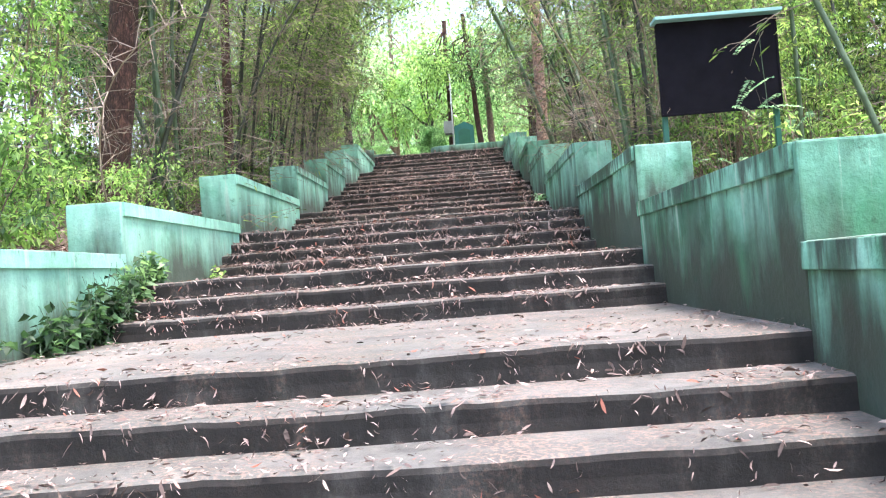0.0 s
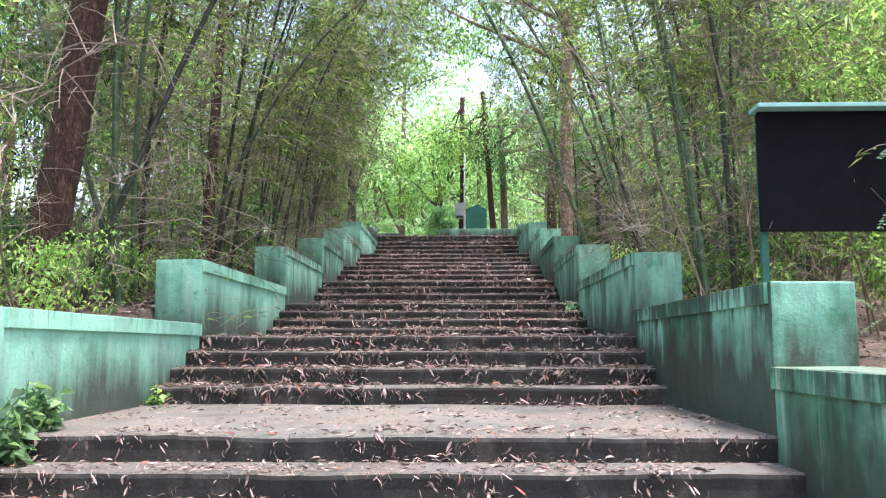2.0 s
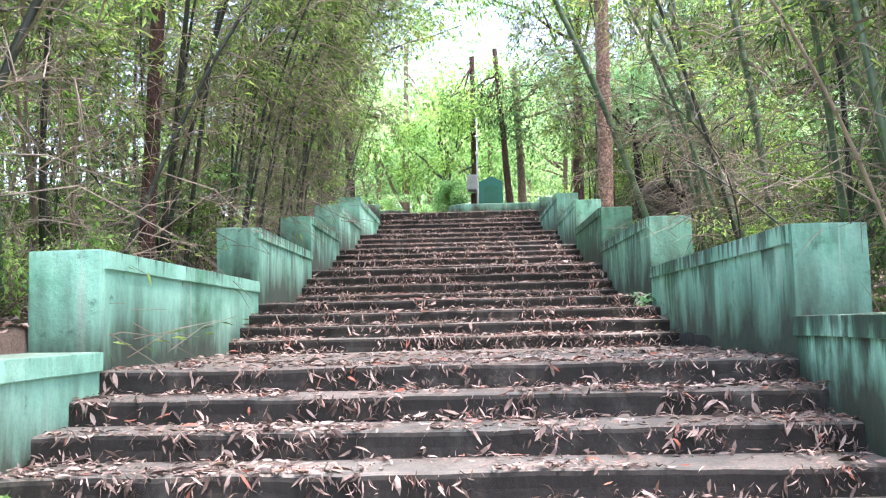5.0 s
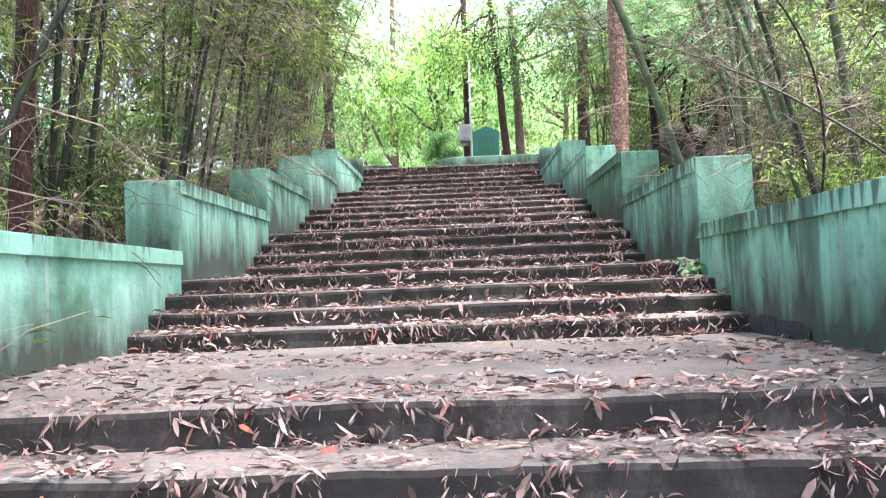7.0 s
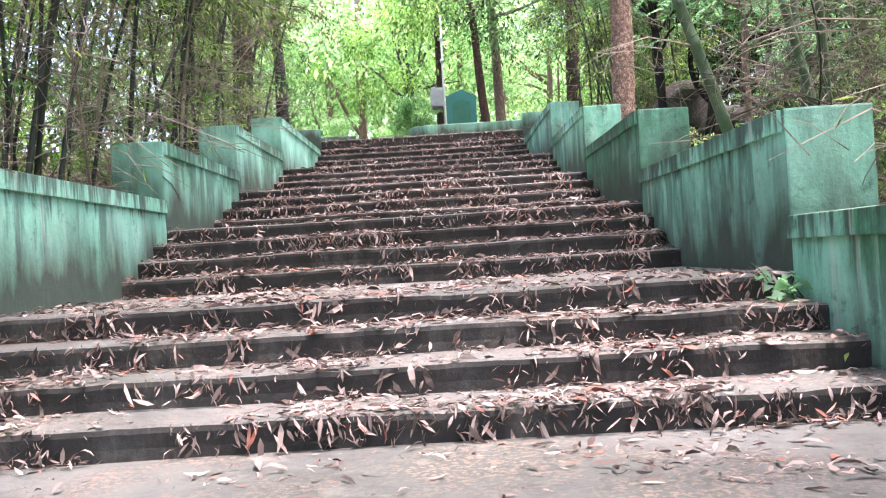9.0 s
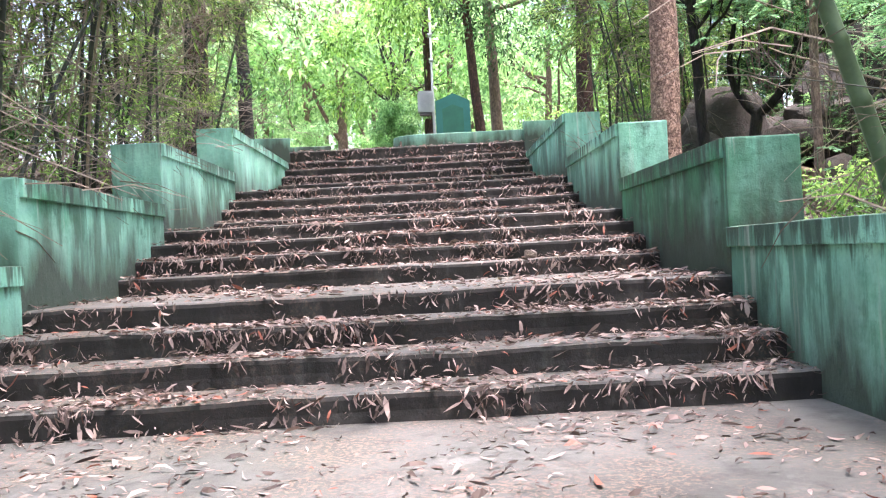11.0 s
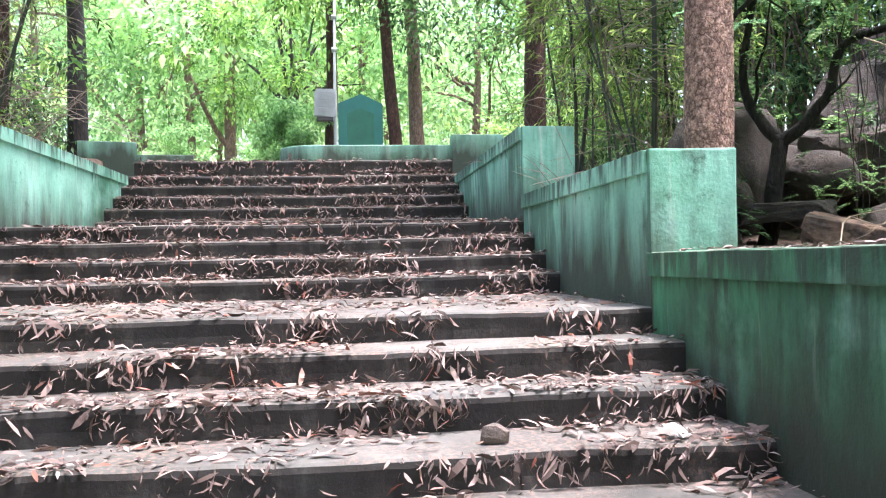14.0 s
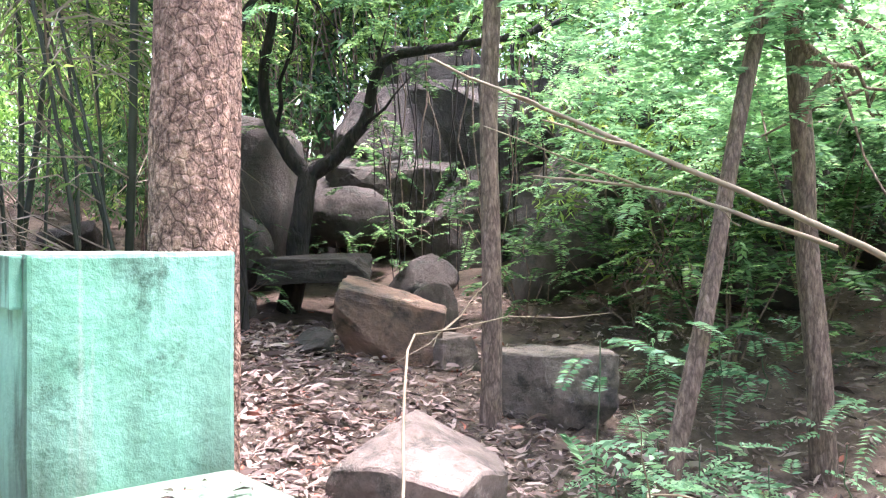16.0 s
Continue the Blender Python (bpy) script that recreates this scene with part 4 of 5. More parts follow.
# ---- boulders on the bank ----
def boulder(label, at, size, seed, turn=0.0, flat=0.5, mat=None):
    bm = bmesh.new()
    bmesh.ops.create_icosphere(bm, subdivisions=4, radius=1.0)
    rg = np.random.default_rng(seed)
    cuts = [(Vector(unit(rg.normal(0, 1, 3))), rg.uniform(0.45, 0.85)) for _ in range(int(4 + flat * 10))]
    for v in bm.verts:
        for nrm, lim in cuts:
            over = v.co.dot(nrm) - lim
            if over > 0:
                v.co -= nrm * over * (0.55 + 0.45 * flat)
        v.co *= 1 + 0.10 * noise.noise(v.co * 1.7 + Vector((seed, 0, 0))) + 0.06 * noise.noise(v.co * 4.5 + Vector((seed, 2, 0)))
        v.co = Vector(a * b for a, b in zip(v.co, size))
    ob = part("boulder", bm, mat or ROCK, None, label, True)
    ob.matrix_basis = pose(*at, rng.uniform(-8, 8), rng.uniform(-8, 8), turn)
    return tagged(ob, "", "boulder", "boulders on the bank")


def broken_rock(label, at, size, seed, turn=0.0, mat=None, tilt=(0.0, 0.0), cuts=7):
    """An angular rock: a block split along flat planes, with chipped edges and a rough skin."""
    rg = np.random.default_rng(seed)
    bm = bmesh.new()
    bmesh.ops.create_cube(bm, size=2.0)
    for _ in range(cuts):
        nrm = unit(rg.normal(0, 1, 3))
        ret = bmesh.ops.bisect_plane(bm, geom=bm.verts[:] + bm.edges[:] + bm.faces[:], plane_co=nrm * rg.uniform(0.78, 1.12), plane_no=nrm, clear_outer=True)
        rim = [e for e in ret["geom_cut"] if isinstance(e, bmesh.types.BMEdge)]
        if rim:
            bmesh.ops.contextual_create(bm, geom=rim)
    bmesh.ops.bevel(bm, geom=list(bm.edges), offset=0.035, segments=1, affect="EDGES")
    bmesh.ops.triangulate(bm, faces=bm.faces)
    for _ in range(3):
        es = [e for e in bm.edges if e.calc_length() > 0.22]
        bmesh.ops.subdivide_edges(bm, edges=es, cuts=1)
        bmesh.ops.triangulate(bm, faces=[f for f in bm.faces if len(f.verts) > 3])
    k = Vector((seed, 0, 0))
    for v in bm.verts:
        v.co += v.co.normalized() * (0.06 * noise.noise(v.co * 2.2 + k) + 0.035 * noise.noise(v.co * 6 + k) + 0.02 * noise.noise(v.co * 13 + k))
        v.co = Vector(a * b for a, b in zip(v.co, size))
    ob = part("boulder", bm, mat or PALE_ROCK, None, label)
    ob.matrix_basis = pose(*at, tilt[0], tilt[1], turn)
    return tagged(ob, "", "boulder", "boulders on the bank")


broken_rock("pale slab of rock lying on leaf litter", (4.78, 30.4, 2.98), (0.44, 0.36, 0.36), 3, 25, tilt=(10, -8))
broken_rock("square grey-brown boulder on the bank", (6.62, 31.35, 3.12), (0.38, 0.34, 0.35), 5, -36, cuts=6)
broken_rock("broken reddish-brown boulder on the bank", (6.25, 32.8, 3.52), (0.42, 0.36, 0.30), 8, -36, BROWN_ROCK, (6, 14), 8)
broken_rock("small angular stone under a larger boulder", (6.55, 32.45, 3.3), (0.24, 0.2, 0.18), 9, 10, cuts=6)
broken_rock("flat-topped dark rock behind the broken boulder", (6.35, 34.1, 3.98), (0.52, 0.42, 0.12), 16, -35, ROCK, (4, 0), 6)
boulder("huge smooth dark grey boulder under the trees", (6.35, 35.6, 4.55), (0.95, 0.9, 1.0), 12, 0, 0.05)
boulder("dark boulder beside a larger one", (5.75, 34.9, 4.2), (0.55, 0.6, 0.7), 14, 0, 0.3)
boulder("rounded grey boulder in the heap", (7.35, 35.1, 4.45), (0.62, 0.5, 0.4), 17, 20, 0.2)
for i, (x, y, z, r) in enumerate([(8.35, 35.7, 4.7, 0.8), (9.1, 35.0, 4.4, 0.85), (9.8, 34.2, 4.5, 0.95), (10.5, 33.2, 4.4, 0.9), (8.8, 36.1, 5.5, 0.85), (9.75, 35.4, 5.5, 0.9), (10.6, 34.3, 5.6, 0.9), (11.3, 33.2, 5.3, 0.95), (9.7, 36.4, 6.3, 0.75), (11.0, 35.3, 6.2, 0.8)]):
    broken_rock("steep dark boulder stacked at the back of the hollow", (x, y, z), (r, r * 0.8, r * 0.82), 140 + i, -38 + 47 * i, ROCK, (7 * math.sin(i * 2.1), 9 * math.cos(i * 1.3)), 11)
boulder("leaning dark boulder at the mouth of the hollow", (8.8, 33.4, 3.9), (0.75, 0.6, 0.95), 21, 15, 0.4)
for i, (x, y, s) in enumerate([(7.4, 36.2, 0.9), (8.2, 36.4, 1.0), (7.7, 34.3, 0.45), (7.35, 33.6, 0.36), (8.9, 37.0, 1.1), (9.6, 31.6, 0.6), (11.4, 31.4, 1.0), (11.8, 34.4, 1.5), (7.0, 37.6, 0.9), (4.9, 36.4, 0.4), (12.0, 29.0, 0.9), (9.8, 37.8, 1.1), (5.5, 32.6, 0.2), (11.0, 36.4, 1.3), (5.35, 33.9, 0.3), (6.9, 34.1, 0.3)]):
    boulder("weathered dark grey boulder heaped on the bank", (x, y, hill(x, y) + s * 0.3), (s, s * rng.uniform(0.8, 1.1), s * rng.uniform(0.65, 0.95)), 20 + i, rng.uniform(0, 360), 0.7)


# ---- notice board beside the wall ----
def notice_board():
    ob = empty("notice_board", (4.76, 16.5, hill(4.76, 16.5)), "large black notice board on green posts with teal roof strip", "notice board")
    z0 = hill(4.76, 16.5)
    bm = bmesh.new()
    box(bm, (-0.78, -0.03, 2.27 - z0), (0.78, 0.03, 3.50 - z0), 0.008)
    part("panel", bm, BLACK_PANEL, ob, "faded black board face")
    bm = bmesh.new()
    for lo, hi in (((-0.80, -0.045, 2.25 - z0), (0.80, 0.0, 2.28 - z0)), ((-0.80, -0.045, 2.283 - z0), (-0.775, 0.0, 3.47 - z0)), ((0.775, -0.045, 2.283 - z0), (0.80, 0.0, 3.47 - z0))):
        box(bm, lo, hi, 0.004)
    part("panel_frame", bm, BLACK_PANEL, ob)
    bm = bmesh.new()
    box(bm, (-0.83, -0.20, 3.50 - z0), (0.83, 0.10, 3.545 - z0), 0.006)
    part("roof_strip", bm, PALE_TEAL, ob, "pale teal sheet-metal roof strip")
    for x in (-0.74, 0.74):
        bm = bmesh.new()
        box(bm, (x - 0.035, 0.035, -0.3), (x + 0.035, 0.10, 3.49 - z0), 0.006)
        part("post", bm, GREEN_METAL, ob, "dark green steel post")
    return ob


notice_board()


# ---- the top of the stair: planter, low walls, plaque, meter box and pole ----
def prism(bm, outline, y0, y1):
    """A solid from an outline in x and z."""
    a = [bm.verts.new((x, y0, z)) for x, z in outline]
    b = [bm.verts.new((x, y1, z)) for x, z in outline]
    bm.faces.new(a)
    bm.faces.new(b[::-1])
    n = len(a)
    for i in range(n):
        bm.faces.new((a[i], b[i], b[(i + 1) % n], a[(i + 1) % n]))
    bmesh.ops.recalc_face_normals(bm, faces=bm.faces)


def wall_run(name, path, thick, z0, z1, label):
    """A low wall along a path in plan."""
    ob = empty(name, (path[0][0], path[0][1], z0), label, "wall", "", "structure")
    bm = bmesh.new()
    p = np.array(path)
    d = unit(np.gradient(p, axis=0))
    nr = np.stack([-d[:, 1], d[:, 0]], 1) * thick / 2
    rows = []
    for q, s, t in zip(p, nr, np.linspace(0, 1, len(p))):
        o = np.array(path[0])
        zt = z1 - z0 if np.isscalar(z1) else float(np.interp(t, [0, 1], z1)) - z0
        rows.append([bm.verts.new((*(q + e * s - o), z)) for e, z in ((1, -0.3), (1, zt - 0.01), (0.9, zt), (-0.9, zt), (-1, zt - 0.01), (-1, -0.3))])
    for a, b in zip(rows, rows[1:]):
        for i in range(6):
            bm.faces.new((a[i], b[i], b[(i + 1) % 6], a[(i + 1) % 6]))
    bm.faces.new(rows[0])
    bm.faces.new(rows[-1][::-1])
    bmesh.ops.recalc_face_normals(bm, faces=bm.faces)
    part("wall_body", bm, PAINT, ob)
    return ob


arc = [(0.12 + 0.55 * (1 - math.cos(a)), 39.95 - 0.55 * math.sin(a)) for a in np.linspace(0, math.pi / 2, 8)]
wall_run("planter_wall", [(0.12, 41.2)] + arc + [(1.4, 39.40), (2.2, 39.40), (3.05, 39.40)], 0.16, 5.17, 5.52, "low green painted planter wall at the top landing")
wall_run("wall_east", [(3.05, 39.32), (3.5, 39.32), (3.95, 39.32)], 0.34, 5.17, 5.68, "green painted end block beside the planter")
wall_run("wall_west", [(-3.15, 39.0), (-2.7, 39.1), (-2.27, 39.2)], 0.3, 5.17, 5.54, "green painted splayed wall at the top landing")
wall_run("wall_west", [(-2.26, 39.2), (-1.8, 39.25), (-1.36, 39.3)], 0.22, 5.17, 5.34, "low green painted kerb wall at the top landing")
bm = bmesh.new()
box(bm, (0.2, 39.48, 5.0), (3.0, 42.5, 5.42), 0.05)
tagged(part("planter_soil", bm, SOIL, None), "brown soil filling the planter", "soil", "", "structure")


def plaque_stand():
    ob = empty("plaque_stand", (1.49, 40.2, 5.42), "teal gabled plaque stand in the planter", "plaque")
    bm = bmesh.new()
    prism(bm, [(-0.41, -0.1), (0.41, -0.1), (0.41, 0.98), (0.02, 1.17), (-0.41, 0.99)], 0.0, 0.16)
    part("body", bm, TEAL_METAL, ob)
    bm = bmesh.new()
    prism(bm, [(-0.25, 0.10), (0.25, 0.10), (0.25, 0.80), (0.0, 0.90), (-0.25, 0.80)], -0.006, 0.004)
    part("plaque", bm, GREEN_METAL, ob, "dull dark green plaque face")
    return ob


plaque_stand()


def steel_pole():
    ob = empty("steel_pole", (1.03, 40.1, 5.42), "tall thin grey steel pole in the planter", "pole")
    g = Geo()
    g.tube([(0, 0, -0.2), (0, 0, 1.2), (0, 0, 1.22), (0.02, 0, 3.2)], [0.036, 0.034, 0.028, 0.026], 12, cap=True)
    child("shaft", g.mesh("shaft", GREY_METAL, True), ob)
    for z in (2.55, 1.95):
        g = Geo()
        g.tube([(-0.05, 0, z), (0.05, 0, z)], [0.05, 0.05], 10, cap=True)
        child("clamp", g.mesh("clamp", GREY_METAL), ob)
    return ob


steel_pole()


def meter_box():
    ob = empty("meter_box", (0.85, 39.98, 6.1), "pale grey louvred electricity box fixed to the pole", "electricity box")
    bm = bmesh.new()
    prism(bm, [(-0.19, 0.03), (0.15, 0.0), (0.19, 0.05), (0.19, 0.50), (-0.15, 0.51), (-0.19, 0.42)], -0.14, 0.06)
    part("body", bm, GREY_METAL, ob)
    for i in range(9):
        bm = bmesh.new()
        box(bm, (-0.13, -0.152, 0.10 + i * 0.042), (0.15, -0.141, 0.125 + i * 0.042), 0.003)
        part("slat", bm, GREY_METAL, ob)
    bm = bmesh.new()
    box(bm, (-0.15, -0.13, -0.06), (0.14, 0.04, 0.0), 0.006)
    part("base_tray", bm, LOUVRE_GREY, ob, "dark underside tray")
    bm = bmesh.new()
    box(bm, (0.12, -0.02, 0.1), (0.20, 0.09, 0.16), 0.004)
    part("bracket", bm, GREY_METAL, ob)
    return ob


meter_box()

BUSH = shrub_meshes(71, 1.0, 0.95, 40, 200, 0.06, 0.5, SPRING_LEAF)
shrub(BUSH, 0.15, 41.7, 1.45, "rounded bright green bush behind the planter", z=5.3)
shrub(BUSH, -0.55, 43.6, 1.0, "rounded bright green bush beyond the top landing", z=5.2)
shrub(BUSH, -2.15, 41.4, 0.95, "young bright green plant beyond the low wall", z=5.2)


# ---- weeds against the wall ----
def weed(x, y, z, seed, spread, n, leaf, label, mat=BROAD_LEAF):
    rg = np.random.default_rng(seed)
    ob = empty("weed", (x, y, z), label, "weed", "weeds at the wall foot")
    st, lf = Geo(), Geo()
    for _ in range(n):
        tip = np.array([rg.normal(0, spread[0]), rg.normal(0, spread[1]), rg.uniform(0.25, 1.0) * spread[2]])
        q = wander((rg.normal(0, 0.05), rg.normal(0, spread[1] * 0.4), -0.02), tip, 6, 0.08, rg.uniform(0, 99))
        st.tube(q, np.linspace(0.006, 0.002, 6), 4)
        m = 9
        u = rg.uniform(0.25, 1.0, m)
        p = np.array([q[min(5, int(k * 5))] for k in u]) + rg.normal(0, 0.03, (m, 3))
        d = unit(rg.normal(0, 1, (m, 3)) * (1, 1, 0.4))
        ln = leaf * rg.uniform(0.6, 1.3, m)
        lf.leaves(p, d, ln, ln * 0.75, 0.12, 0.25)
    tagged(child("stem_mass", st.mesh("stem_mass", CULM_GREEN), ob), kind="stuff")
    child("foliage", lf.mesh("foliage", mat), ob)
    return ob


for i, (y, z, h) in enumerate([(11.7, 0.0, 0.4), (12.2, 0.0, 0.6), (12.6, 0.0, 0.72), (12.95, 0.17, 0.6), (13.35, 0.34, 0.5), (13.75, 0.52, 0.35)]):
    weed(XL + 0.16, y, z, 80 + i, (0.10, 0.22, h), 14, 0.10, "broad-leaved green weed growing at the wall foot", DEEP_LEAF)
weed(XR - 0.10, 22.35, 1.70, 95, (0.07, 0.06, 0.26), 4, 0.09, "small green weed in the step corner", FEATHER_LEAF)
weed(XL + 0.1, 16.25, 0.52, 96, (0.08, 0.08, 0.2), 7, 0.07, "small green weed in the step corner")


# ---- saplings and feathery sprays near the board and on the bank ----
def sapling(x, y, height, seed, label, frond=0.3, fronds=6, lean=(0.0, 0.0), mat=FEATHER_LEAF, z=None):
    rg = np.random.default_rng(seed)
    z = hill(x, y) if z is None else z
    ob = empty("sapling", (x, y, z), label, "sapling")
    st = Geo()
    q = wander((0, 0, -0.1), (lean[0], lean[1], height), 9, 0.08, seed)
    st.tube(q, np.linspace(0.007, 0.003, 9), 5)
    tips = [q[int(4 + (i / max(1, fronds - 1)) * 4)] for i in range(fronds)]
    child("stem", st.mesh("stem", CULM_GREEN, True), ob)
    child("foliage", feather_mesh("foliage", seed, tips, mat, frond, 13, 1), ob)
    return ob


sapling(4.75, 14.9, 2.1, 101, "thin sapling with pinnate leaves before the board", 0.30, 7)
sapling(5.35, 15.2, 1.4, 102, "thin sapling with pinnate leaves before the board", 0.28, 6)
sapling(4.3, 15.3, 0.8, 103, "thin sapling with pinnate leaves behind the wall", 0.25, 6)
sapling(5.25, 29.75, 0.95, 104, "young sapling with pinnate leaves beside the slab of rock", 0.34, 7)
sapling(7.0, 30.3, 0.8, 105, "young sapling with pinnate leaves on the bank", 0.34, 9)
sapling(6.6, 29.2, 0.35, 106, "low seedling with pale pinnate leaves", 0.26, 10)
sapling(6.9, 28.9, 0.4, 107, "low seedling with pale pinnate leaves", 0.26, 10)
sapling(7.7, 29.6, 0.5, 108, "low seedling with pale pinnate leaves", 0.3, 10)
for i, (x, y, h) in enumerate([(5.75, 30.05, 0.35), (6.05, 29.8, 0.45), (6.35, 29.6, 0.4), (6.75, 29.4, 0.5), (6.25, 30.2, 0.3), (8.0, 30.6, 0.5), (7.6, 31.3, 0.45)]):
    sapling(x, y, h, 121 + i, "low seedling with pale bluish pinnate leaves", 0.28, 14)
sapling(4.3, 23.2, 0.9, 109, "fresh green sapling behind the wall", 0.3, 9, mat=BROAD_LEAF)
sapling(4.5, 22.2, 1.1, 110, "fresh green sapling behind the wall", 0.3, 9, mat=BROAD_LEAF)
sapling(4.2, 20.9, 0.9, 111, "fresh green sapling behind the wall", 0.3, 9, mat=BROAD_LEAF)


def dead_branch(label, pts, r, seed):
    ob = empty("dead_branch", tuple(pts[0]), label, "branch")
    p = np.array(pts, float) - np.array(pts[0])
    g = Geo()
    t = np.linspace(0, 1, len(p))
    tt = np.linspace(0, 1, 14)
    q = np.stack([np.interp(tt, t, p[:, k]) for k in range(3)], 1)
    for i in range(14):
        q[i] += 0.02 * np.array(noise.noise_vector((i * 0.6, seed, 0)))
    g.tube(q, np.linspace(r, r * 0.35, 14), 6)
    rg = np.random.default_rng(seed)
    for j in (5, 8, 10):
        g.tube(wander(q[j], q[j] + rg.normal(0, 0.28, 3), 5, 0.05, seed + j), np.linspace(r * 0.5, r * 0.2, 5), 4)
    child("wood", g.mesh("wood", CULM_DRY, True), ob)
    return ob


dead_branch("pale bare branch slanting across the bank", [(7.0, 28.3, 3.55), (6.3, 29.2, 4.2), (5.75, 30.2, 4.75), (5.3, 31.0, 5.2)], 0.022, 1)
dead_branch("pale bare branch slanting across the bank", [(6.35, 29.25, 4.15), (6.15, 30.0, 4.45), (5.7, 30.6, 4.55)], 0.014, 2)
dead_branch("thin dry stick bent over the leaf litter", [(4.3, 29.9, 3.1), (4.7, 30.4, 3.75), (5.4, 31.0, 3.7), (5.9, 31.2, 3.95)], 0.008, 3)
dead_branch("thin dry stick leaning on the bank", [(5.1, 29.3, 2.95), (5.25, 29.5, 3.15), (5.5, 29.7, 3.02)], 0.010, 4)

def hanging_root(x, y, top, length, seed):
    rg = np.random.default_rng(seed)
    ob = empty("hanging_root", (x, y, top), "thin dark aerial root hanging before the boulders", "root", "hanging roots")
    g = Geo()
    g.tube(wander((0, 0, 0), (rg.normal(0, 0.12), rg.normal(0, 0.12), -length), 12, 0.16, seed * 0.7), np.linspace(0.011, 0.005, 12), 5)
    child("strand", g.mesh("strand", DARK_BARK if seed % 3 else GREY_BARK, True), ob)
    return ob


for i in range(26):
    u = i / 25
    hanging_root(7.3 + 1.5 * u + 0.12 * math.sin(i * 5.1), 34.6 - 1.0 * u + 0.3 * math.sin(i * 3.3), 6.4 + 0.3 * math.sin(i * 1.9), 1.7 + 0.9 * abs(math.sin(i * 2.7)), 200 + i)

# ---- fallen leaves ----
def litter(name, label, p, d, size):
    g = Geo()
    m = len(p)
    ln = size * rng.uniform(0.3, 1.0, m) ** 1.0 * rng.choice([0.7, 0.9, 1.35], m)
    g.dry_leaves(p, d, ln, ln * rng.uniform(0.12, 0.30, m))
    ob = new(name, g.mesh(name, LITTER))
    return tagged(ob, label, "fallen leaves", "", "stuff")


for f, (k, n, ytop, zl, tread) in enumerate(FLIGHTS):
    pts, dirs = [], []
    dens = {"Z": 0.45, "A": 0.5, "B": 0.75}.get(k, 1.0)
    for j in range(n):
        y0, y1, z = tops[(k, j)]
        depth = y1 - y0
        # scattered over the tread, thickest along the nose and in drifts
        m = int((2300 if depth < 1 else 1700 * depth) * dens)
        x = rng.uniform(XL, XR, m)
        if depth < 1:
            y = y0 + depth * np.where(rng.random(m) < 0.45, rng.uniform(0.0, 0.25, m), rng.uniform(0.02, 0.92, m))
        else:
            y = y0 + depth * np.where(rng.random(m) < 0.2, rng.uniform(0, 0.13, m), rng.uniform(0, 0.95, m))
        keep = np.array([noise.noise((a * 0.9, b * 1.3, 3.0)) + 0.5 * noise.noise((a * 3.3, b * 3.3, 8.0)) + 0.28 > rng.uniform(-0.1, 0.6) for a, b in zip(x, y)])
        a = rng.uniform(0, 2 * np.pi, m)
        pts.append(np.stack([x, y, z + rng.uniform(0.006, 0.026, m)], 1)[keep])
        dirs.append(np.stack([np.cos(a), np.sin(a) * 0.7, rng.normal(0.0, 0.10, m)], 1)[keep])
        # caught at the nose and hanging down over the riser
        m = int(800 * dens)
        x = rng.uniform(XL + 0.05, XR - 0.05, m)
        keep = np.array([noise.noise((v * 1.7, f * 3.1 + j * 0.9, 7.0)) + 0.6 * noise.noise((v * 6.0, f * 3.1 + j * 0.9, 2.0)) + 0.05 > rng.uniform(-0.1, 0.45) for v in x])
        low = rng.uniform(0, 1, m) ** 1.6 * 0.13
        pts.append(np.stack([x, np.full(m, y0) - 0.006 - rng.uniform(0, 0.03, m), z + 0.022 - low], 1)[keep])
        dirs.append(np.stack([rng.normal(0, 0.7, m), -rng.uniform(0.05, 0.4, m), -rng.uniform(0.3, 1.2, m)], 1)[keep])
        # heaped where a riser meets the tread below it
        m = int(700 * dens)
        x = rng.uniform(XL + 0.03, XR - 0.03, m)
        keep = np.array([noise.noise((v * 1.3, f * 1.9 + j * 2.3, 4.0)) + 0.05 > rng.uniform(-0.05, 0.4) for v in x])
        foot = z - (tops[(k, 1)][2] - tops[(k, 0)][2])
        back = rng.exponential(0.05, m)
        pts.append(np.stack([x, y0 - 0.015 - back, foot + 0.012 + np.maximum(0, 0.05 - back) * rng.uniform(0, 1, m)], 1)[keep])
        dirs.append(np.stack([rng.normal(0, 1.0, m), rng.normal(0, 0.5, m), rng.normal(0.15, 0.3, m)], 1)[keep])
    p, d = np.concatenate(pts), np.concatenate(dirs)
    litter("leaf_litter", "dry tan and russet leaves scattered over the steps", p, d, 0.07 if k in "ZAB" else 0.10)

for side in (-1, 1):
    m = 26000
    x = (XL - WALL - 0.05 - rng.exponential(1.6, m)) if side < 0 else (XR + WALL + 0.05 + rng.exponential(1.8, m))
    y = rng.uniform(9, 38, m)
    if side > 0:
        y = np.where(rng.random(m) < 0.55, rng.uniform(28.5, 34, m), y)
    keep = np.abs(x) < 11
    x, y = x[keep], y[keep]
    z = np.array([hill(a, b) for a, b in zip(x, y)]) + rng.uniform(0.004, 0.05, len(x))
    a = rng.uniform(0, 2 * np.pi, len(x))
    litter("leaf_litter", "thick brown leaf litter on the forest floor", np.stack([x, y, z], 1), np.stack([np.cos(a), np.sin(a), rng.normal(0, 0.2, len(x))], 1), 0.12)
m = 9000
x, y = rng.uniform(3.7, 11.0, m), rng.uniform(28.0, 34.0, m)
z = np.array([hill(a, b) for a, b in zip(x, y)]) + rng.uniform(0.006, 0.05, m)
a = rng.uniform(0, 2 * np.pi, m)
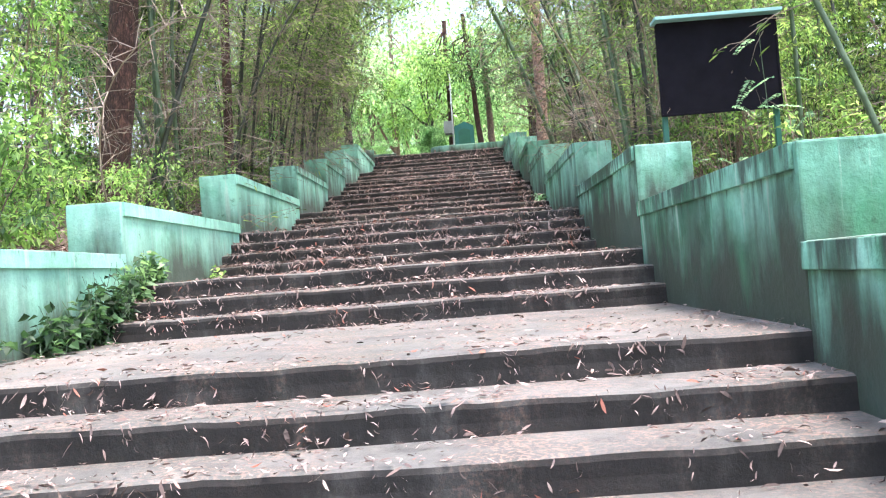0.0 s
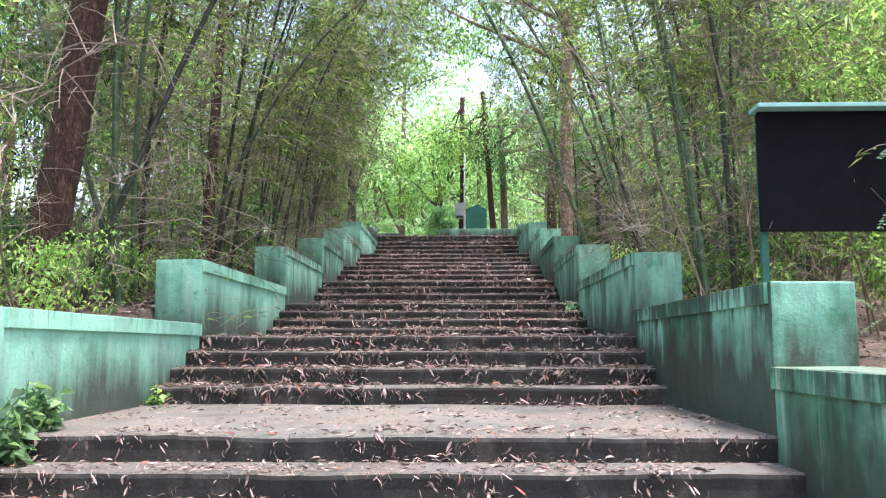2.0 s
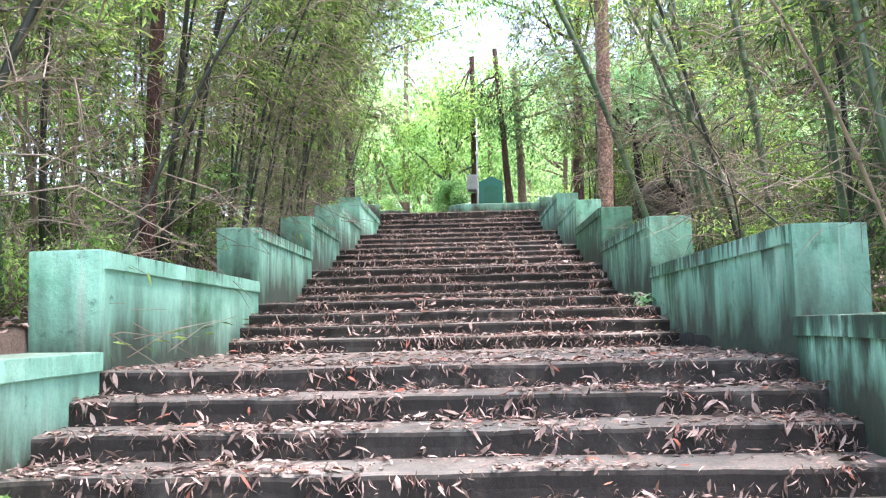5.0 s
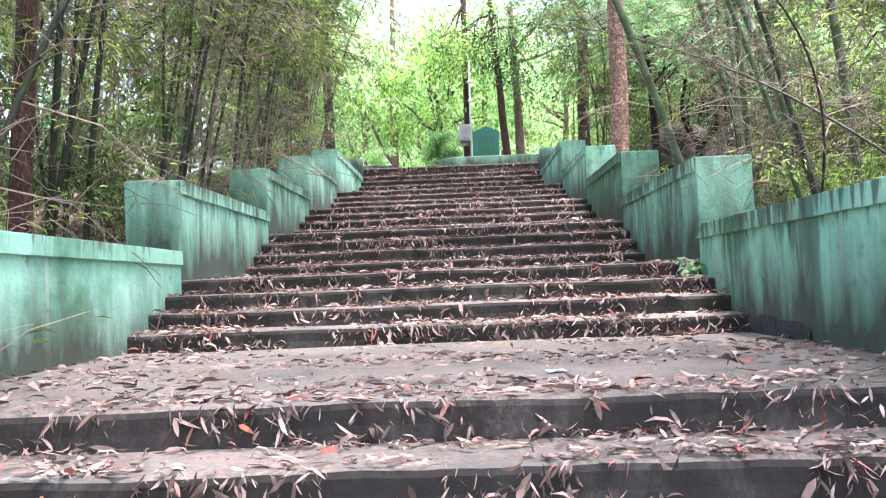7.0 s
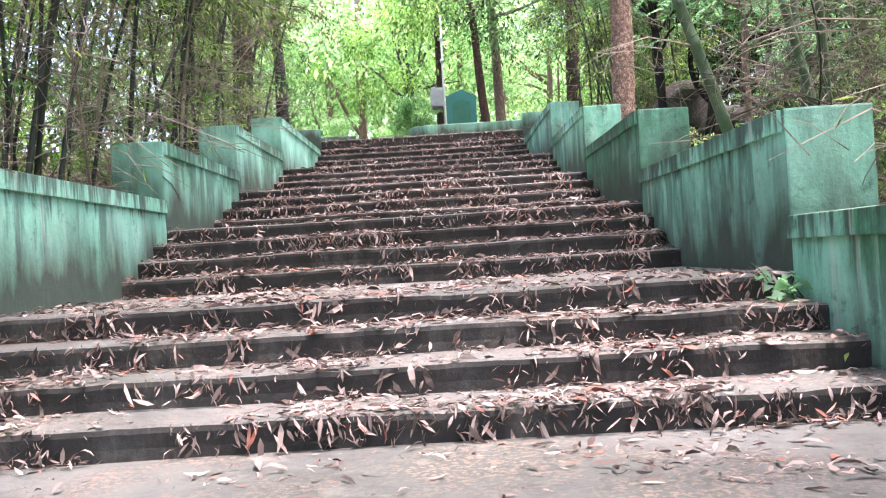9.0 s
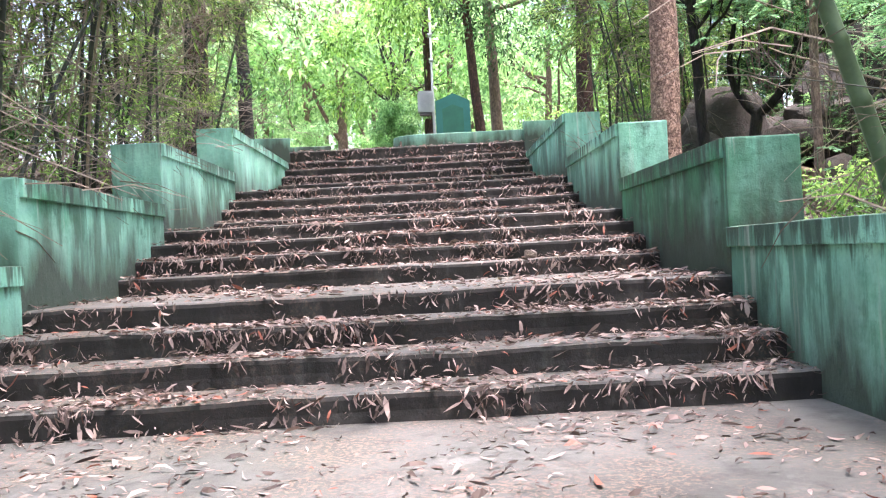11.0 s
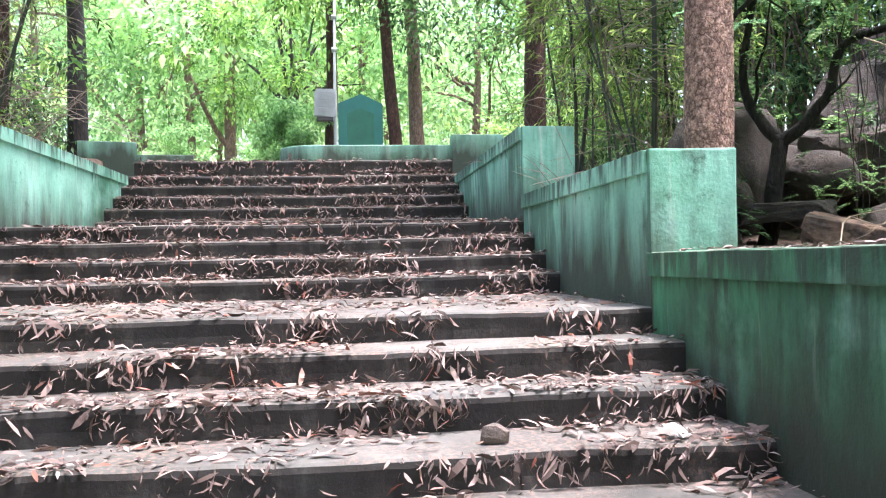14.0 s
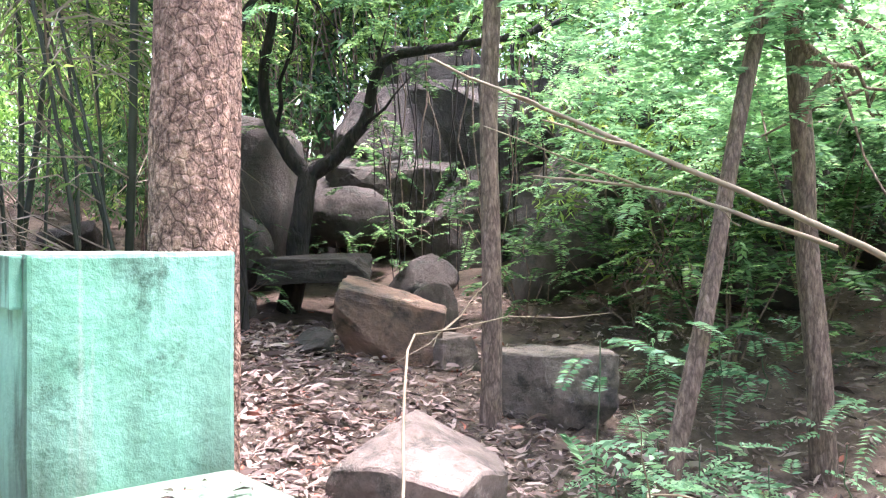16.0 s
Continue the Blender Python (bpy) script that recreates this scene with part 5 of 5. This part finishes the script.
litter("leaf_litter", "brown leaf litter strewn under the saplings", np.stack([x, y, z], 1), np.stack([np.cos(a), np.sin(a), rng.normal(0, 0.25, m)], 1), 0.13)
# fallen leaves on the parapet beside the last flight
m = 240
a = rng.uniform(0, 2 * np.pi, m)
litter("leaf_litter", "a few dry leaves on the parapet top", np.stack([rng.uniform(XR + 0.05, XR + WALL - 0.05, m), rng.uniform(26.5, 29.5, m), np.full(m, 2.516 + 1.0 + 0.012)], 1), np.stack([np.cos(a), np.sin(a), np.zeros(m)], 1), 0.06)


# ---- a tarred patch at the wall foot and scraps on the steps ----
def tar_patch():
    g = np.random.default_rng(5)
    verts, faces, n = [], [], 30
    for i in range(n + 1):
        u = i / n
        y = 20.0 + 1.62 * u
        h = 0.15 * (math.sin(math.pi * min(1, 0.12 + 0.88 * u)) ** 0.5) + 0.03 * noise.noise((u * 5, 1, 0))
        for x, z in ((XR + 0.01, 1.214), (XR - 0.012, 1.214), (XR - 0.014, 1.214 + 0.5 * h), (XR - 0.012, 1.214 + h), (XR + 0.01, 1.214 + h)):
            verts.append((x + 0.003 * g.normal(), y, z))
    for i in range(n):
        for j in range(4):
            a = i * 5 + j
            faces.append((a, a + 5, a + 6, a + 1))
    ob = new("tar_patch", raw_mesh("tar_patch", verts, faces, TAR))
    return tagged(ob, "black tarred patch at the foot of the parapet wall", "tar patch", "", "structure")


tar_patch()
WRAP = plain_material("blue_white_wrapper", (0.25, 0.45, 0.60), (0.75, 0.80, 0.82), 0.35, 0, 20)
PAPER = plain_material("white_paper", (0.62, 0.62, 0.60), (0.78, 0.78, 0.76), 0.8)


def scrap(name, label, at, w, d, mat, turn, tilt=0.0):
    """A crumpled flat scrap."""
    verts, n = [], 6
    for j in range(n):
        for i in range(n):
            x, y = w * (i / (n - 1) - 0.5), d * (j / (n - 1) - 0.5)
            verts.append((x, y, 0.008 + 0.012 * noise.noise((x * 40, y * 40, turn))))
    faces = [(j * n + i, j * n + i + 1, (j + 1) * n + i + 1, (j + 1) * n + i) for j in range(n - 1) for i in range(n - 1)]
    ob = new(name, raw_mesh(name, verts, faces, mat, True))
    ob.matrix_basis = pose(*at, tilt, 0, turn)
    return tagged(ob, label, "litter")


scrap("plastic_wrapper", "small blue and white plastic wrapper on the landing", (1.1, 18.7, 1.222), 0.10, 0.07, WRAP, 12)
scrap("paper_scrap", "crumpled white paper scrap on a step", (2.55, 28.33, 2.715), 0.09, 0.10, PAPER, 30, 25)
broken_rock("small stone lying on a step", (1.75, 28.4, 2.72), (0.06, 0.05, 0.05), 31)
